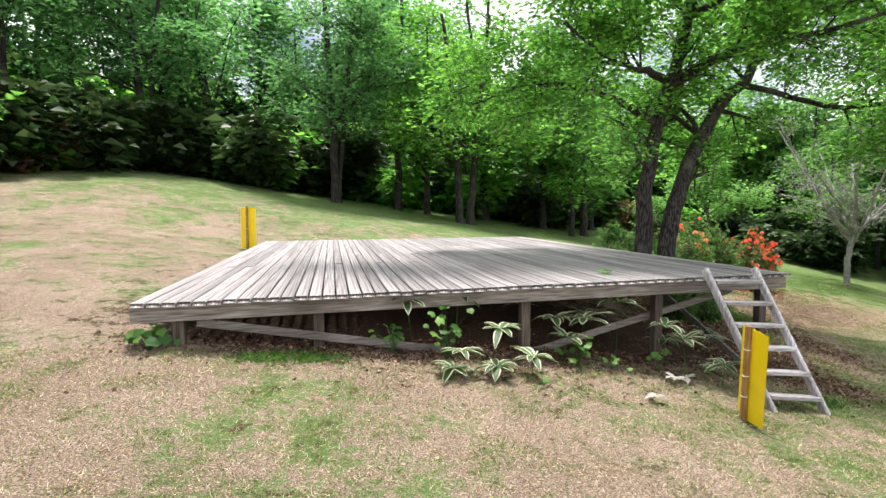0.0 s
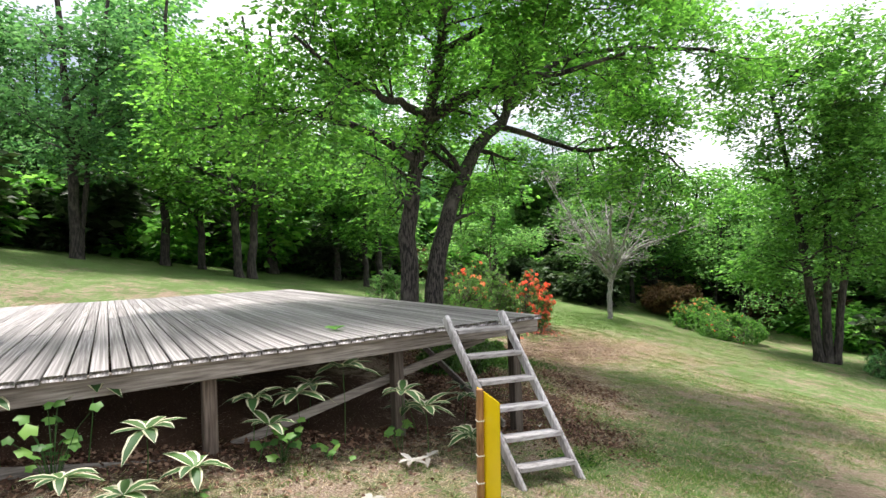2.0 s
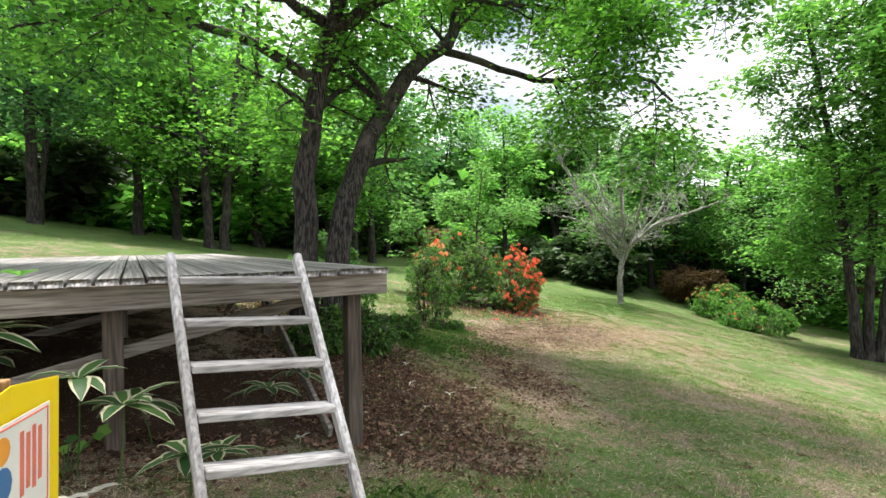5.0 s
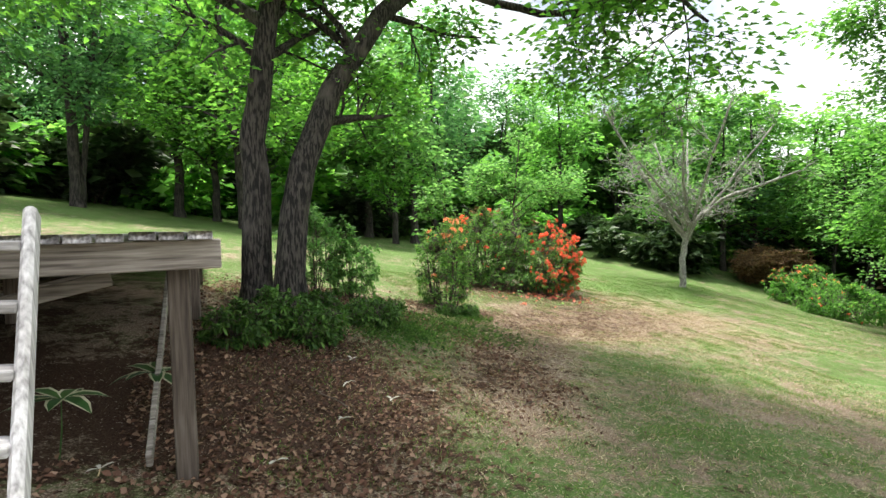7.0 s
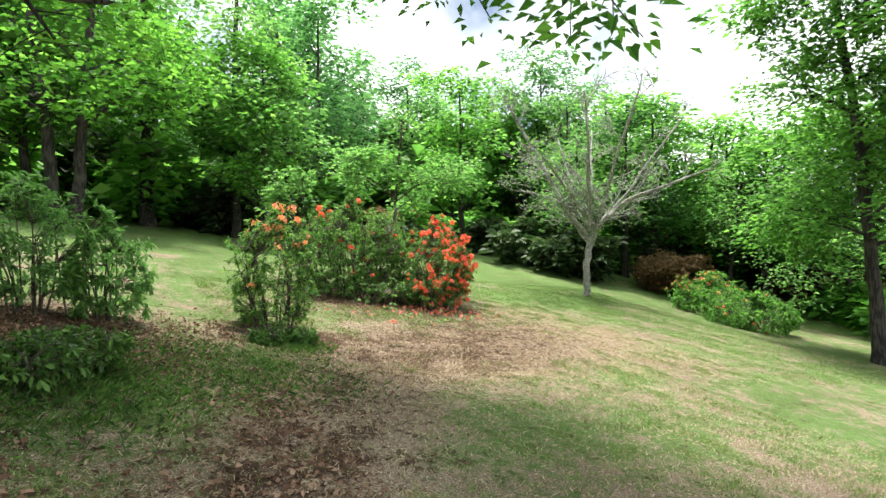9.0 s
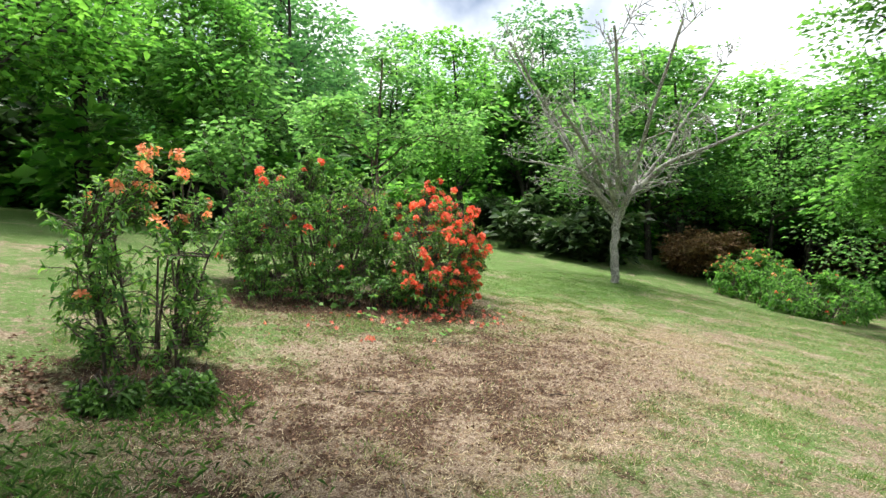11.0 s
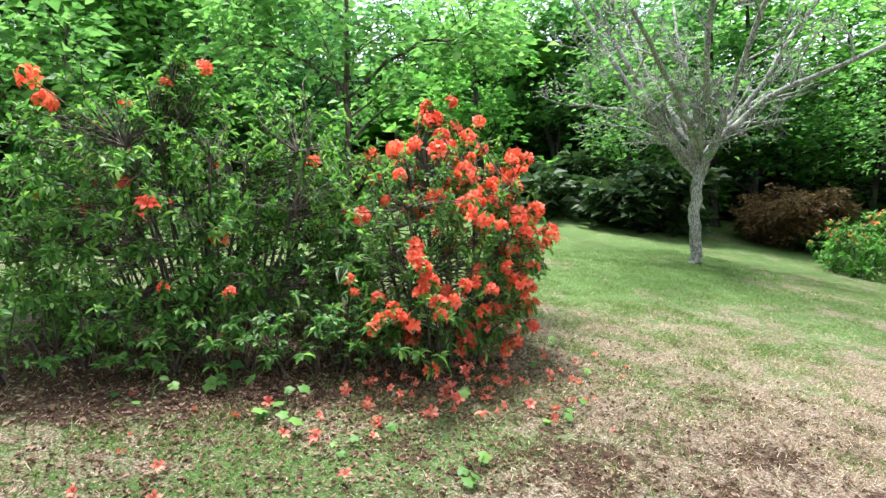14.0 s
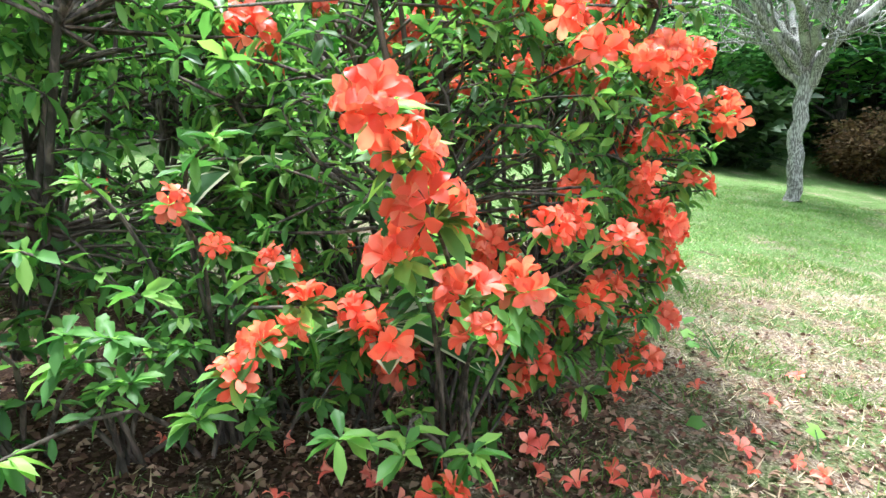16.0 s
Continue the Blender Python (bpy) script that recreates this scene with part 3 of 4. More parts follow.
oak = tree_thing(
    "oak_tree", "large two-stemmed oak with dark furrowed bark beside the deck",
    [
        (rel([(7.62, 10.25, OAK.z), (7.65, 10.23, 1.18), (7.68, 10.21, 2.31), (7.79, 10.15, 3.21), (7.98, 10.03, 4.09), (8.25, 9.91, 5.26), (8.3, 9.9, 8.0)]), 0.172, 0.06, True),
        (rel([(7.92, 9.98, OAK.z), (7.97, 9.98, 1.16), (8.25, 10.03, 2.2), (8.68, 10.09, 2.96), (9.34, 10.08, 3.88), (10.03, 10.14, 4.37), (10.24, 10.09, 5.11), (10.9, 9.8, 7.3)]), 0.171, 0.06, True),
        (rel([(8.0, 10.0, 4.1), (8.45, 9.51, 4.44), (8.74, 9.01, 4.53), (8.94, 8.7, 4.63), (9.19, 8.01, 4.6), (9.5, 7.2, 4.7)]), 0.1, 0.025, True),
        (rel([(10.0, 10.17, 4.25), (10.58, 9.75, 4.04), (11.06, 9.21, 3.75), (11.4, 8.45, 3.69), (11.52, 7.73, 3.48), (11.44, 7.27, 3.1)]), 0.065, 0.016, True),
        (rel([(7.98, 10.0, 4.1), (7.4, 9.85, 4.2), (6.8, 9.7, 4.2), (6.1, 9.5, 4.3), (5.2, 9.3, 4.6)]), 0.08, 0.02, True),
        (rel([(7.8, 10.1, 3.4), (6.8, 10.7, 4.0), (5.6, 11.0, 4.1), (4.6, 11.2, 3.7)]), 0.08, 0.02, True),
        (rel([(8.1, 10.0, 4.6), (7.5, 9.0, 5.3), (7.1, 8.2, 5.7)]), 0.08, 0.02, True),
        (rel([(10.2, 10.1, 5.0), (11.6, 10.2, 5.4), (12.9, 9.8, 5.4)]), 0.07, 0.02, True),
        (rel([(10.2, 10.1, 5.0), (11.2, 9.0, 5.6), (12.2, 7.6, 5.5), (12.9, 6.6, 5.1)]), 0.07, 0.02, True),
        (rel([(8.2, 9.9, 5.2), (9.2, 8.2, 5.9), (9.9, 6.6, 5.9)]), 0.07, 0.02, True),
        (rel([(8.28, 9.9, 6.0), (6.6, 10.4, 6.9), (4.6, 10.9, 7.3), (3.0, 11.2, 7.2)]), 0.07, 0.02, True),
        (rel([(10.4, 10.0, 5.6), (12.2, 10.9, 6.3), (13.8, 11.6, 6.5)]), 0.07, 0.02, True),
        (rel([(10.4, 10.0, 5.6), (11.6, 11.9, 6.4), (12.6, 13.2, 6.6)]), 0.06, 0.02, True),
        (rel([(8.3, 9.9, 6.0), (9.4, 12.3, 6.9), (10.4, 14.6, 7.1)]), 0.07, 0.02, True),
        (rel([(10.8, 9.85, 7.0), (12.6, 9.2, 7.4), (14.4, 8.8, 7.2)]), 0.06, 0.02, True),
    ],
    11, L_OAKD, M_BARK, 1.7, 9, 3, 15, 0.33, 0.105, "tree", lift=0.12, start=0.34, at=(7.9, 10.7, gh(7.9, 10.7) - 0.1))
oak.scale, oak.rotation_euler = (1.1, 1.1, 1.1), (0, 0, radians(8))
BUILT = set(scene.objects)

# ---- pale bare tree on the meadow ----
gt = Vector((19.9, 14.8, gh(19.9, 14.8) - 0.05))
grey_limbs = [([(0, 0, 0), (0.05, 0, 0.9), (0.2, 0.02, 2.0)], 0.105, 0.09, False)]
rg = np.random.default_rng(8)
for k in range(11):
    an = k * 2 * math.pi / 11 + rg.uniform(-0.25, 0.25)
    s = rg.uniform(2.4, 3.5)
    top = rg.uniform(4.9, 6.3) if k % 3 else rg.uniform(3.1, 3.9)
    grey_limbs.append(([(0.2, 0.02, 1.55 + 0.15 * (k % 4)), (0.2 + s * 0.3 * math.cos(an), s * 0.3 * math.sin(an), 2.7), (0.2 + s * math.cos(an), s * math.sin(an), top)], 0.075, 0.024, True))
tree_thing("grey_tree", "small half-bare tree with pale grey trunk and many fine twigs", grey_limbs, 21, L_FRESH, M_BARKG, 1.3, 7, 3, 1, 0.25, 0.11, "tree", lift=0.3, start=0.25, at=gt, thin=0.011)

# ---- many-stemmed tree at the meadow's edge ----
rt = Vector((21.8, 8.35, 0))
# ---- forest: a few kinds grown once, then set out ----
def forest_kind(seed, label, height, leaf, fork, per_tip=6, size=0.24, low=0.34):
    r = np.random.default_rng(seed)
    limbs = []
    for k in range(fork):
        an = r.uniform(0, 6.28)
        s = 0.0 if fork == 1 else r.uniform(0.5, 1.2)
        limbs.append(([(0.12 * k, 0, 0), (0.12 * k + s * 0.2 * math.cos(an), s * 0.2 * math.sin(an), height * 0.25), (s * math.cos(an), s * math.sin(an), height * 0.6), (s * 1.5 * math.cos(an) + r.uniform(-0.3, 0.3), s * 1.5 * math.sin(an), height)], 0.17, 0.03, True))
    return tree_thing("forest_tree", label, limbs, seed, leaf, M_BARK2, height * 0.33, 11 if fork < 2 else 8, 3, per_tip, 0.5, size, "tree", start=low, group="trees of the wood", at=(0, 0, -30), twigs=False)


KINDS = [
    forest_kind(101, "tall leafy woodland tree with a dark straight trunk", 9.5, L_FOREST_HAZE, 1, 7, 0.27),
    forest_kind(102, "woodland tree with forked dark stems and deep green leaves", 9.0, L_FOREST_HAZE, 2, 5, 0.27),
    forest_kind(103, "slender woodland tree with fresh green leaves", 7.5, L_FRESH, 2, 5, 0.25, 0.28),
    forest_kind(104, "low-branched woodland tree with dense mid-green leaves", 8.0, L_OAK, 1, 7, 0.26, 0.2),
]
rf = np.random.default_rng(77)
SPOTS = [(-1.7, 24.5, 1, 1.1), (15.6, 24.6, 0, 0.95), (-7.0, 25.2, 0, 1.1), (24.2, 19.6, 2, 0.8), (26.0, 18.2, 0, 0.85), (12.3, 20.5, 3, 0.75), (6.5, 21.8, 3, 0.85)]
# the last twelve are added out of view behind the camera, to block sky light
for k in range(86):
    an = -0.3 + 3.1 * ((k * 0.618) % 1) if k < 74 else rf.uniform(2.8, 5.9)
    rad = rf.uniform(21, 36) if k < 74 else rf.uniform(22, 34)
    if an < 0.85:
        rad = rf.uniform(21.5, 30)
    x, y = 8 + rad * math.cos(an), 8 + rad * math.sin(an)
    SPOTS.append((x, y, int(rf.choice(4, p=(0.25, 0.25, 0.3, 0.2))) if (an < 1.15 or an > 2.8) else int(rf.choice(4, p=(0.45, 0.4, 0.05, 0.1))), rf.uniform(0.85, 1.2)))
for x, y, k, s in SPOTS:
    if min(math.hypot(x - p[0], y - p[1]) for p in ((21.8, 8.35), (19.9, 14.8))) < 3.5:
        continue
    low = 0.78 if (x > 22 and y < 22) else (0.97 if x > 12 else 1.16)
    tr = copy_thing(KINDS[k], pose(x, y, gh(x, y) - 0.1, 0, 0, rf.uniform(0, 360)))
    tr.scale = (s, s, s * low)
for kd in KINDS:
    for o in (*kd.children_recursive, kd):
        bpy.data.objects.remove(o)


def stout_tree(label, at, stems, height, seed, leaf, name="forest_tree", group="trees of the wood", size=0.19, top=0.58, side=6, per_tip=4):
    r = np.random.default_rng(seed)
    limbs = []
    for dx, dy, lx, ly, rad in stems:
        limbs.append(([(dx, dy, 0), (dx + lx * 0.15, dy + ly * 0.15, height * 0.25), (dx + lx * 0.5, dy + ly * 0.5, height * 0.6), (dx + lx, dy + ly, height)], rad, 0.05, True))
        for k in range(side):
            an, z = r.uniform(0, 6.28), height * (0.27 + (top - 0.27) * (k + r.uniform(0, 1)) / side)
            f = z / height
            ox, oy = dx + lx * f * 0.6, dy + ly * f * 0.6
            ln = r.uniform(1.7, 3.0) * (1.15 - 0.6 * f)
            limbs.append(([(ox, oy, z), (ox + ln * 0.5 * math.cos(an), oy + ln * 0.5 * math.sin(an), z + 0.45), (ox + ln * math.cos(an), oy + ln * math.sin(an), z + r.uniform(0.1, 0.9))], 0.05, 0.012, True))
    return tree_thing(name, label, limbs, seed, leaf, M_BARK2, 1.7, 6, 3, per_tip, 0.36, size, "tree", lift=0.1, start=0.35, group=group, at=(at[0], at[1], gh(*at) - 0.08), twigs=False)


TWO = "woodland tree with two dark stems behind the deck"
stout_tree(TWO, (7.2, 19.5), ((0, 0, -0.6, 0.2, 0.16), (0.42, 0.1, 0.7, -0.1, 0.16)), 7.6, 141, L_OAKD)
ONE = "dark straight-stemmed woodland tree at the edge of the lawn"
stout_tree(ONE, (11.9, 22.4), ((0, 0, 0.2, 0.1, 0.17),), 9.0, 142, L_FRESH)
stout_tree(ONE, (13.4, 21.4), ((0, 0, -0.3, 0.1, 0.17),), 7.0, 143, L_FRESH)
stout_tree(ONE, (2.8, 20.7), ((0, 0, -0.4, 0.3, 0.18), (0.1, 0.1, 1.2, 0.3, 0.09)), 10.0, 144, L_FOREST_HAZE)
stout_tree(ONE, (9.4, 23.2), ((0, 0, 0.3, 0.1, 0.2), (0.2, 0, -1.0, 0.2, 0.12)), 10.5, 146, L_OAKD)
stout_tree(ONE, (5.4, 22.2), ((0, 0, 0.3, 0.1, 0.17),), 9.5, 147, L_OAK)
stout_tree(ONE, (-3.9, 22.8), ((0, 0, -0.8, 0.1, 0.19), (0.1, 0, 0.9, 0.2, 0.1)), 10.0, 145, L_FOREST_HAZE)

stout_tree("leafy broad tree with several dark stems from one foot", (rt.x, rt.y), ((0, 0, -0.7, 0.9, 0.16), (0.2, -0.15, 0.3, -0.3, 0.15), (0.4, -0.3, 1.3, -1.3, 0.13)), 9.4, 31, L_OAK, "broadleaf_tree", "", 0.16, 0.97, 10, 8)
stout_tree("small tree with pale fresh leaves in flat layers", (28.4, 15.3), ((0, 0, 0.4, -0.3, 0.08),), 4.6, 32, L_FRESH, "layered_tree", "", 0.14, 0.95, 9)
stout_tree("small tree with fresh green leaves in flat layers", (28.8, 11.6), ((0, 0, 0.2, -0.3, 0.09),), 5.0, 33, L_FRESH, "layered_tree", "", 0.15, 0.95, 8)

# ---- shrubs ----
def shrub(name, label, at, radius, height, leaf, seed, stems=9, per_tip=16, leaf_size=0.09, clump=0.17, bark=None, group="", category="shrub"):
    r = np.random.default_rng(seed)
    limbs = []
    for k in range(stems):
        an = r.uniform(0, 6.283)
        s = radius * math.sqrt(r.uniform(0.1, 1.0))
        x, y = s * math.cos(an), s * math.sin(an)
        h = height * (1 - 0.35 * (s / radius) ** 2) * r.uniform(0.75, 1.05)
        limbs.append(([(x * 0.25, y * 0.25, -0.05), (x * 0.45, y * 0.45, h * 0.35), (x * 0.85, y * 0.85, h * 0.7), (x, y, h)], 0.011, 0.004, True))
    return tree_thing(name, label, limbs, seed, leaf, bark or M_TWIG, height * 0.32, 7, 2, per_tip, clump, leaf_size, category, start=0.3, group=group, at=(at[0], at[1], gh(*at)), twigs=False)


# the first kind carries the wood's shade in its leaf colour
UNDER = [shrub("undergrowth_shrub", "dense shrub at the edge of the wood, shade put into its leaf colour", (0, 0), 1.7, 2.3, L_SHADED, 201, 7, 4, 0.38, 0.36, group="undergrowth shrubs"),
         shrub("undergrowth_shrub", "brownish dense shrub at the edge of the wood", (0, 0), 1.7, 2.0, L_BROWN, 202, 7, 4, 0.36, 0.34, group="undergrowth shrubs"),
         shrub("undergrowth_shrub", "green leafy shrub at the edge of the wood", (0, 0), 1.6, 2.2, L_OAK, 203, 7, 4, 0.38, 0.36, group="undergrowth shrubs")]
rs = np.random.default_rng(5)
for k in range(165):
    an = rs.uniform(0.12, 2.7) if k < 80 else rs.uniform(1.9, 2.95)
    rad = rs.uniform(19.0, 24.5)
    if k >= 105:
        an, rad = 0.1 + 2.8 * ((k * 0.618) % 1), rs.uniform(25.5, 31)
    x, y = 7 + rad * math.cos(an), 5 + rad * math.sin(an)
    if x > 16:
        x += 2.5
    kind = int(rs.choice(3, p=[0.55, 0.1, 0.35] if x < 12 else [0.35, 0.05, 0.6]))
    s = rs.uniform(0.75, 1.25) if x < 16 else rs.uniform(0.5, 0.9)
    tr = copy_thing(UNDER[kind], pose(x, y, gh(x, y) - 0.5, 0, 0, rs.uniform(0, 360)))
    tr.scale = (s * 1.25, s * 1.25, s * 1.15)
for k in range(64):
    an = -0.1 + 3.1 * ((k * 0.618) % 1)
    rad = rs.uniform(29, 37)
    x, y = 8 + rad * math.cos(an), 8 + rad * math.sin(an)
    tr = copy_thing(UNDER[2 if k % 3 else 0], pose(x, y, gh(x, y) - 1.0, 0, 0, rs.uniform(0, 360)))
    s = rs.uniform(2.0, 2.9)
    tr.scale = (s * 1.1, s * 1.1, s * (0.7 if an < 0.7 else 1.2))
    tagged(tr, "dense green thicket deep in the wood", "thicket", "thickets")
for kd in UNDER:
    for o in (*kd.children_recursive, kd):
        bpy.data.objects.remove(o)

shrub("brown_shrub", "rounded reddish-brown shrub behind the green one", (25.9, 16.0), 1.2, 1.45, L_BROWN, 303, 20, 14, 0.11, 0.2)
sl = Vector((10.9, 13.25, gh(10.9, 13.25)))
tree_thing("sapling", "thin sapling with broad light green leaves behind the azalea", [([(0, 0, 0), (0.02, 0, 0.8), (0.05, 0.0, 1.9)], 0.02, 0.008, True), ([(0.02, 0, 0.7), (-0.25, 0.05, 1.2), (-0.4, 0.05, 1.6)], 0.012, 0.006, True)], 402, L_FRESH, M_TWIG, 0.5, 8, 1, 16, 0.16, 0.11, "tree", start=0.5, at=sl)
mp = Vector((13.0, 13.75, gh(13.0, 13.75)))
tree_thing("young_maple", "thin young maple rising behind the azalea", [
    ([(0, 0, 0), (0.0, 0, 1.0), (0.05, -0.05, 1.95), (0.2, -0.1, 3.4)], 0.05, 0.012, True),
    ([(0.03, -0.03, 1.7), (0.5, -0.35, 2.1), (1.1, -0.7, 2.25)], 0.02, 0.008, True),
    ([(0.03, -0.03, 1.75), (-0.35, 0.15, 2.15), (-0.8, 0.3, 2.3)], 0.02, 0.008, True)], 401, L_FRESH, M_TWIG, 0.8, 8, 2, 14, 0.2, 0.10, "tree", start=0.45, at=mp)


# ---- azaleas near the path ----
def flower_cluster_mesh(seed, count, mt=None):
    """A truss of five-petalled funnel flowers with thin stamens."""
    r = np.random.default_rng(seed)
    V, F = [], []
    for k in range(count):
        ax = unit(r.normal(0, 1, 3) + (0, 0, 0.6))
        o = ax * 0.035
        s1 = unit(np.cross(ax, r.normal(0, 1, 3)))
        s2 = np.cross(ax, s1)
        size = r.uniform(0.042, 0.056)
        tw = r.uniform(0, 6.28)
        for p in range(5):
            an = tw + p * 1.2566 + r.uniform(-0.12, 0.12)
            d = math.cos(an) * s1 + math.sin(an) * s2
            w = np.cross(ax, d)
            curl = r.uniform(-0.25, 0.2)
            n0 = len(V)
            for out, up, wide in ((0.08, 0.0, 0.05), (0.3, 0.5, 0.17), (0.65, 0.8, 0.36), (1.0, 0.85 + curl * 0.4, 0.34), (1.3, 0.75 + curl, 0.05)):
                c = o + d * size * out + ax * size * up
                wave = ax * size * r.uniform(-0.06, 0.06)
                V += [c - w * size * wide + ax * size * 0.07 + wave, c - wave * 0.5, c + w * size * wide + ax * size * 0.07 - wave]
            for q in range(4):
                a = n0 + q * 3
                F += [(a, a + 1, a + 4), (a, a + 4, a + 3), (a + 1, a + 2, a + 5), (a + 1, a + 5, a + 4)]
        for p in range(4):
            d = unit(ax + 0.35 * r.normal(0, 1, 3))
            n0 = len(V)
            V += [o, o + s1 * 0.0015, o + d * size * 1.7]
            F += [(n0, n0 + 1, n0 + 2)]
    me = np_mesh("flower_head", V, F, [mt or (L_FLOWER if count > 1 else L_FALLEN)])
    me.polygons.foreach_set("use_smooth", np.ones(len(F), bool))
    return me


CLUSTERS = [flower_cluster_mesh(500 + k, 6 + k % 3) for k in range(5)]
FLOWER = [flower_cluster_mesh(520 + k, 1) for k in range(3)]


PALE = [flower_cluster_mesh(540 + k, 3, L_FLOWERP) for k in range(3)]


def azalea(name, label, at, rx, ry, height, seed, tips, flower_share, stems=14, leaf=None, skirt=0.08, turn=0.0, leaf_len=0.075, category="shrub", heads=CLUSTERS):
    """Stems fan from one foot to shoots on a rounded, ragged shell; whorls of leaves and flower trusses sit at their ends.
    flower_share(x, y, z): the chance of flowers at a shoot, from -1..1 across and 0..1 up."""
    r = np.random.default_rng(seed)
    root = new(name)
    root.location, root.rotation_euler = (at[0], at[1], gh(*at)), (0, 0, turn)
    tagged(root, label, category, "azaleas")
    wood, LP, LD, LL = [], [], [], []
    spots = []
    lumps = r.normal(0, 1, (9, 3))
    for k in range(tips):
        u = r.normal(0, 1, 3)
        u = u / np.linalg.norm(u)
        f = r.uniform(0.55, 1.0) ** 0.6
        bulge = 1 + 0.16 * math.sin(3 * u[0] + lumps[0][0]) * math.cos(4 * u[1] + lumps[1][1]) + r.normal(0, 0.05)
        zz = u[2] * 0.5 + 0.5
        z = height * (skirt + (1 - skirt) * zz * f * bulge)
        ring = (1 - abs(2 * zz - 0.78) ** 2.6) ** 0.5 if abs(2 * zz - 0.78) < 1 else 0.3 * (1 - zz) / 0.11
        hor = unit(np.array([u[0], u[1], 0.0]))
        p = np.array([hor[0] * rx * ring * f * bulge, hor[1] * ry * ring * f * bulge, min(z, height * r.uniform(0.9, 1.0))])
        spots.append((p, u))
    feet = [np.array([r.normal(0, rx * 0.22), r.normal(0, ry * 0.22), -0.03]) for _ in range(stems)]
    mids = []
    for f0 in feet:
        d = np.array([np.clip(f0[0] * 2.2, -0.6 * rx, 0.6 * rx) + r.normal(0, 0.08) * rx, np.clip(f0[1] * 2.2, -0.6 * ry, 0.6 * ry) + r.normal(0, 0.08) * ry, height * r.uniform(0.45, 0.65)])
        P = curve_pts([f0, f0 * 0.6 + d * 0.4 + r.normal(0, 0.03, 3), d], 7)
        wood.append(tube(P, np.linspace(0.013, 0.006, 7), 5))
        mids += [P[2], P[4], P[6]]
    mids = np.array(mids)
    for p, u in spots:
        m = mids[np.argmin(np.linalg.norm((mids - p) * (1, 1, 1.4), axis=1) + (mids[:, 2] > p[2]) * 0.4)]
        bend = (m + p) / 2 + r.normal(0, 0.04, 3) + (0, 0, 0.03)
        P = curve_pts([m, bend, p], 5)
        wood.append(tube(P, np.linspace(0.006, 0.0025, 5), 3))
        d = unit(P[-1] - P[-2] + np.array([0, 0, 0.02]))
        n = int(r.integers(7, 12))
        a, b = unit(np.cross(d, (0.3, 0.5, 0.2))), None
        b = np.cross(d, a)
        for q in range(n):
            an = q * 2.4 + r.uniform(-0.3, 0.3)
            LP.append(p - d * 0.012 * (q % 4))
            LD.append(math.cos(an) * a + math.sin(an) * b + d * r.uniform(0.1, 0.9))
            LL.append(leaf_len * r.uniform(0.6, 1.2))
        for q in range(5):
            f = r.uniform(0.35, 0.95)
            LP.append(m * (1 - f) + p * f)
            LD.append(r.normal(0, 1, 3))
            LL.append(leaf_len * r.uniform(0.5, 0.9))
    V, F = join(wood)
    tagged(under(new("branchwork", np_mesh("branchwork", V, F, [M_TWIG])), root), kind="stuff")
    LL = np.array(LL)
    V, F = long_leaves(np.array(LP), np.array(LD), LL, LL * 0.36, r)
    under(new("foliage", np_mesh("foliage", V, F, [leaf or L_AZALEA])), root)
    for p, u in spots:
        if r.uniform() < flower_share(p[0] / rx, p[1] / ry, p[2] / height):
            o = under(new("flower_head", heads[int(r.integers(0, len(heads)))]), root)
            o.location = p + unit(u) * 0.025
            o.rotation_euler = (r.uniform(-0.6, 0.6), r.uniform(-0.6, 0.6), r.uniform(0, 6.28))
            o.scale = [r.uniform(0.4, 0.64)] * 3
    return root


azalea("flowering_azalea", "azalea shrub covered in bright orange flowers", (12.76, 11.85), 0.76, 0.64, 1.56, 601, 1050,
       lambda x, y, z: (0.045 + 0.35 * max(0, min(1, 0.6 * x + 0.5 - 0.25 * y))) * (1.2 if z > 0.5 else 0.75), 30, skirt=0.03, leaf_len=0.052)
azalea("azalea_shrub", "broad green azalea shrub with scattered orange flowers", (11.45, 12.45), 1.1, 0.8, 1.66, 602, 1700,
       lambda x, y, z: 0.035 if z > 0.45 else 0.008, 34, skirt=0.04, turn=-0.25, leaf_len=0.056)
azalea("young_azalea", "loose azalea shrub with few orange flowers", (9.45, 10.0), 0.47, 0.45, 1.42, 603, 420,
       lambda x, y, z: 0.15 if z > 0.6 else 0.015, 14, skirt=0.04, leaf_len=0.055, heads=PALE)
azalea("green_shrub", "low rounded green azalea shrub at the meadow's edge", (22.7, 11.4), 1.2, 1.1, 1.05, 621, 420, lambda x, y, z: 0.02, 16, L_OAK, skirt=0.03, leaf_len=0.12)
azalea("green_shrub", "low green shrub with faded orange flowers at the meadow's edge", (23.7, 13.3), 1.05, 1.0, 1.35, 622, 380, lambda x, y, z: 0.4 if z > 0.55 else 0.02, 16, L_OAK, skirt=0.03, leaf_len=0.12, heads=PALE)
azalea("green_shrub", "low green shrub further down the meadow", (21.7, 6.2), 1.0, 0.9, 1.0, 623, 300, lambda x, y, z: 0.05 if z > 0.6 else 0.0, 12, L_FOREST_HAZE, skirt=0.03, leaf_len=0.11, heads=PALE)
azalea("green_shrub", "low green shrub with a few faded flowers down the slope", (20.6, 4.9), 0.9, 0.9, 0.85, 624, 280, lambda x, y, z: 0.05 if z > 0.6 else 0.0, 12, L_OAK, skirt=0.03, leaf_len=0.11, heads=PALE)


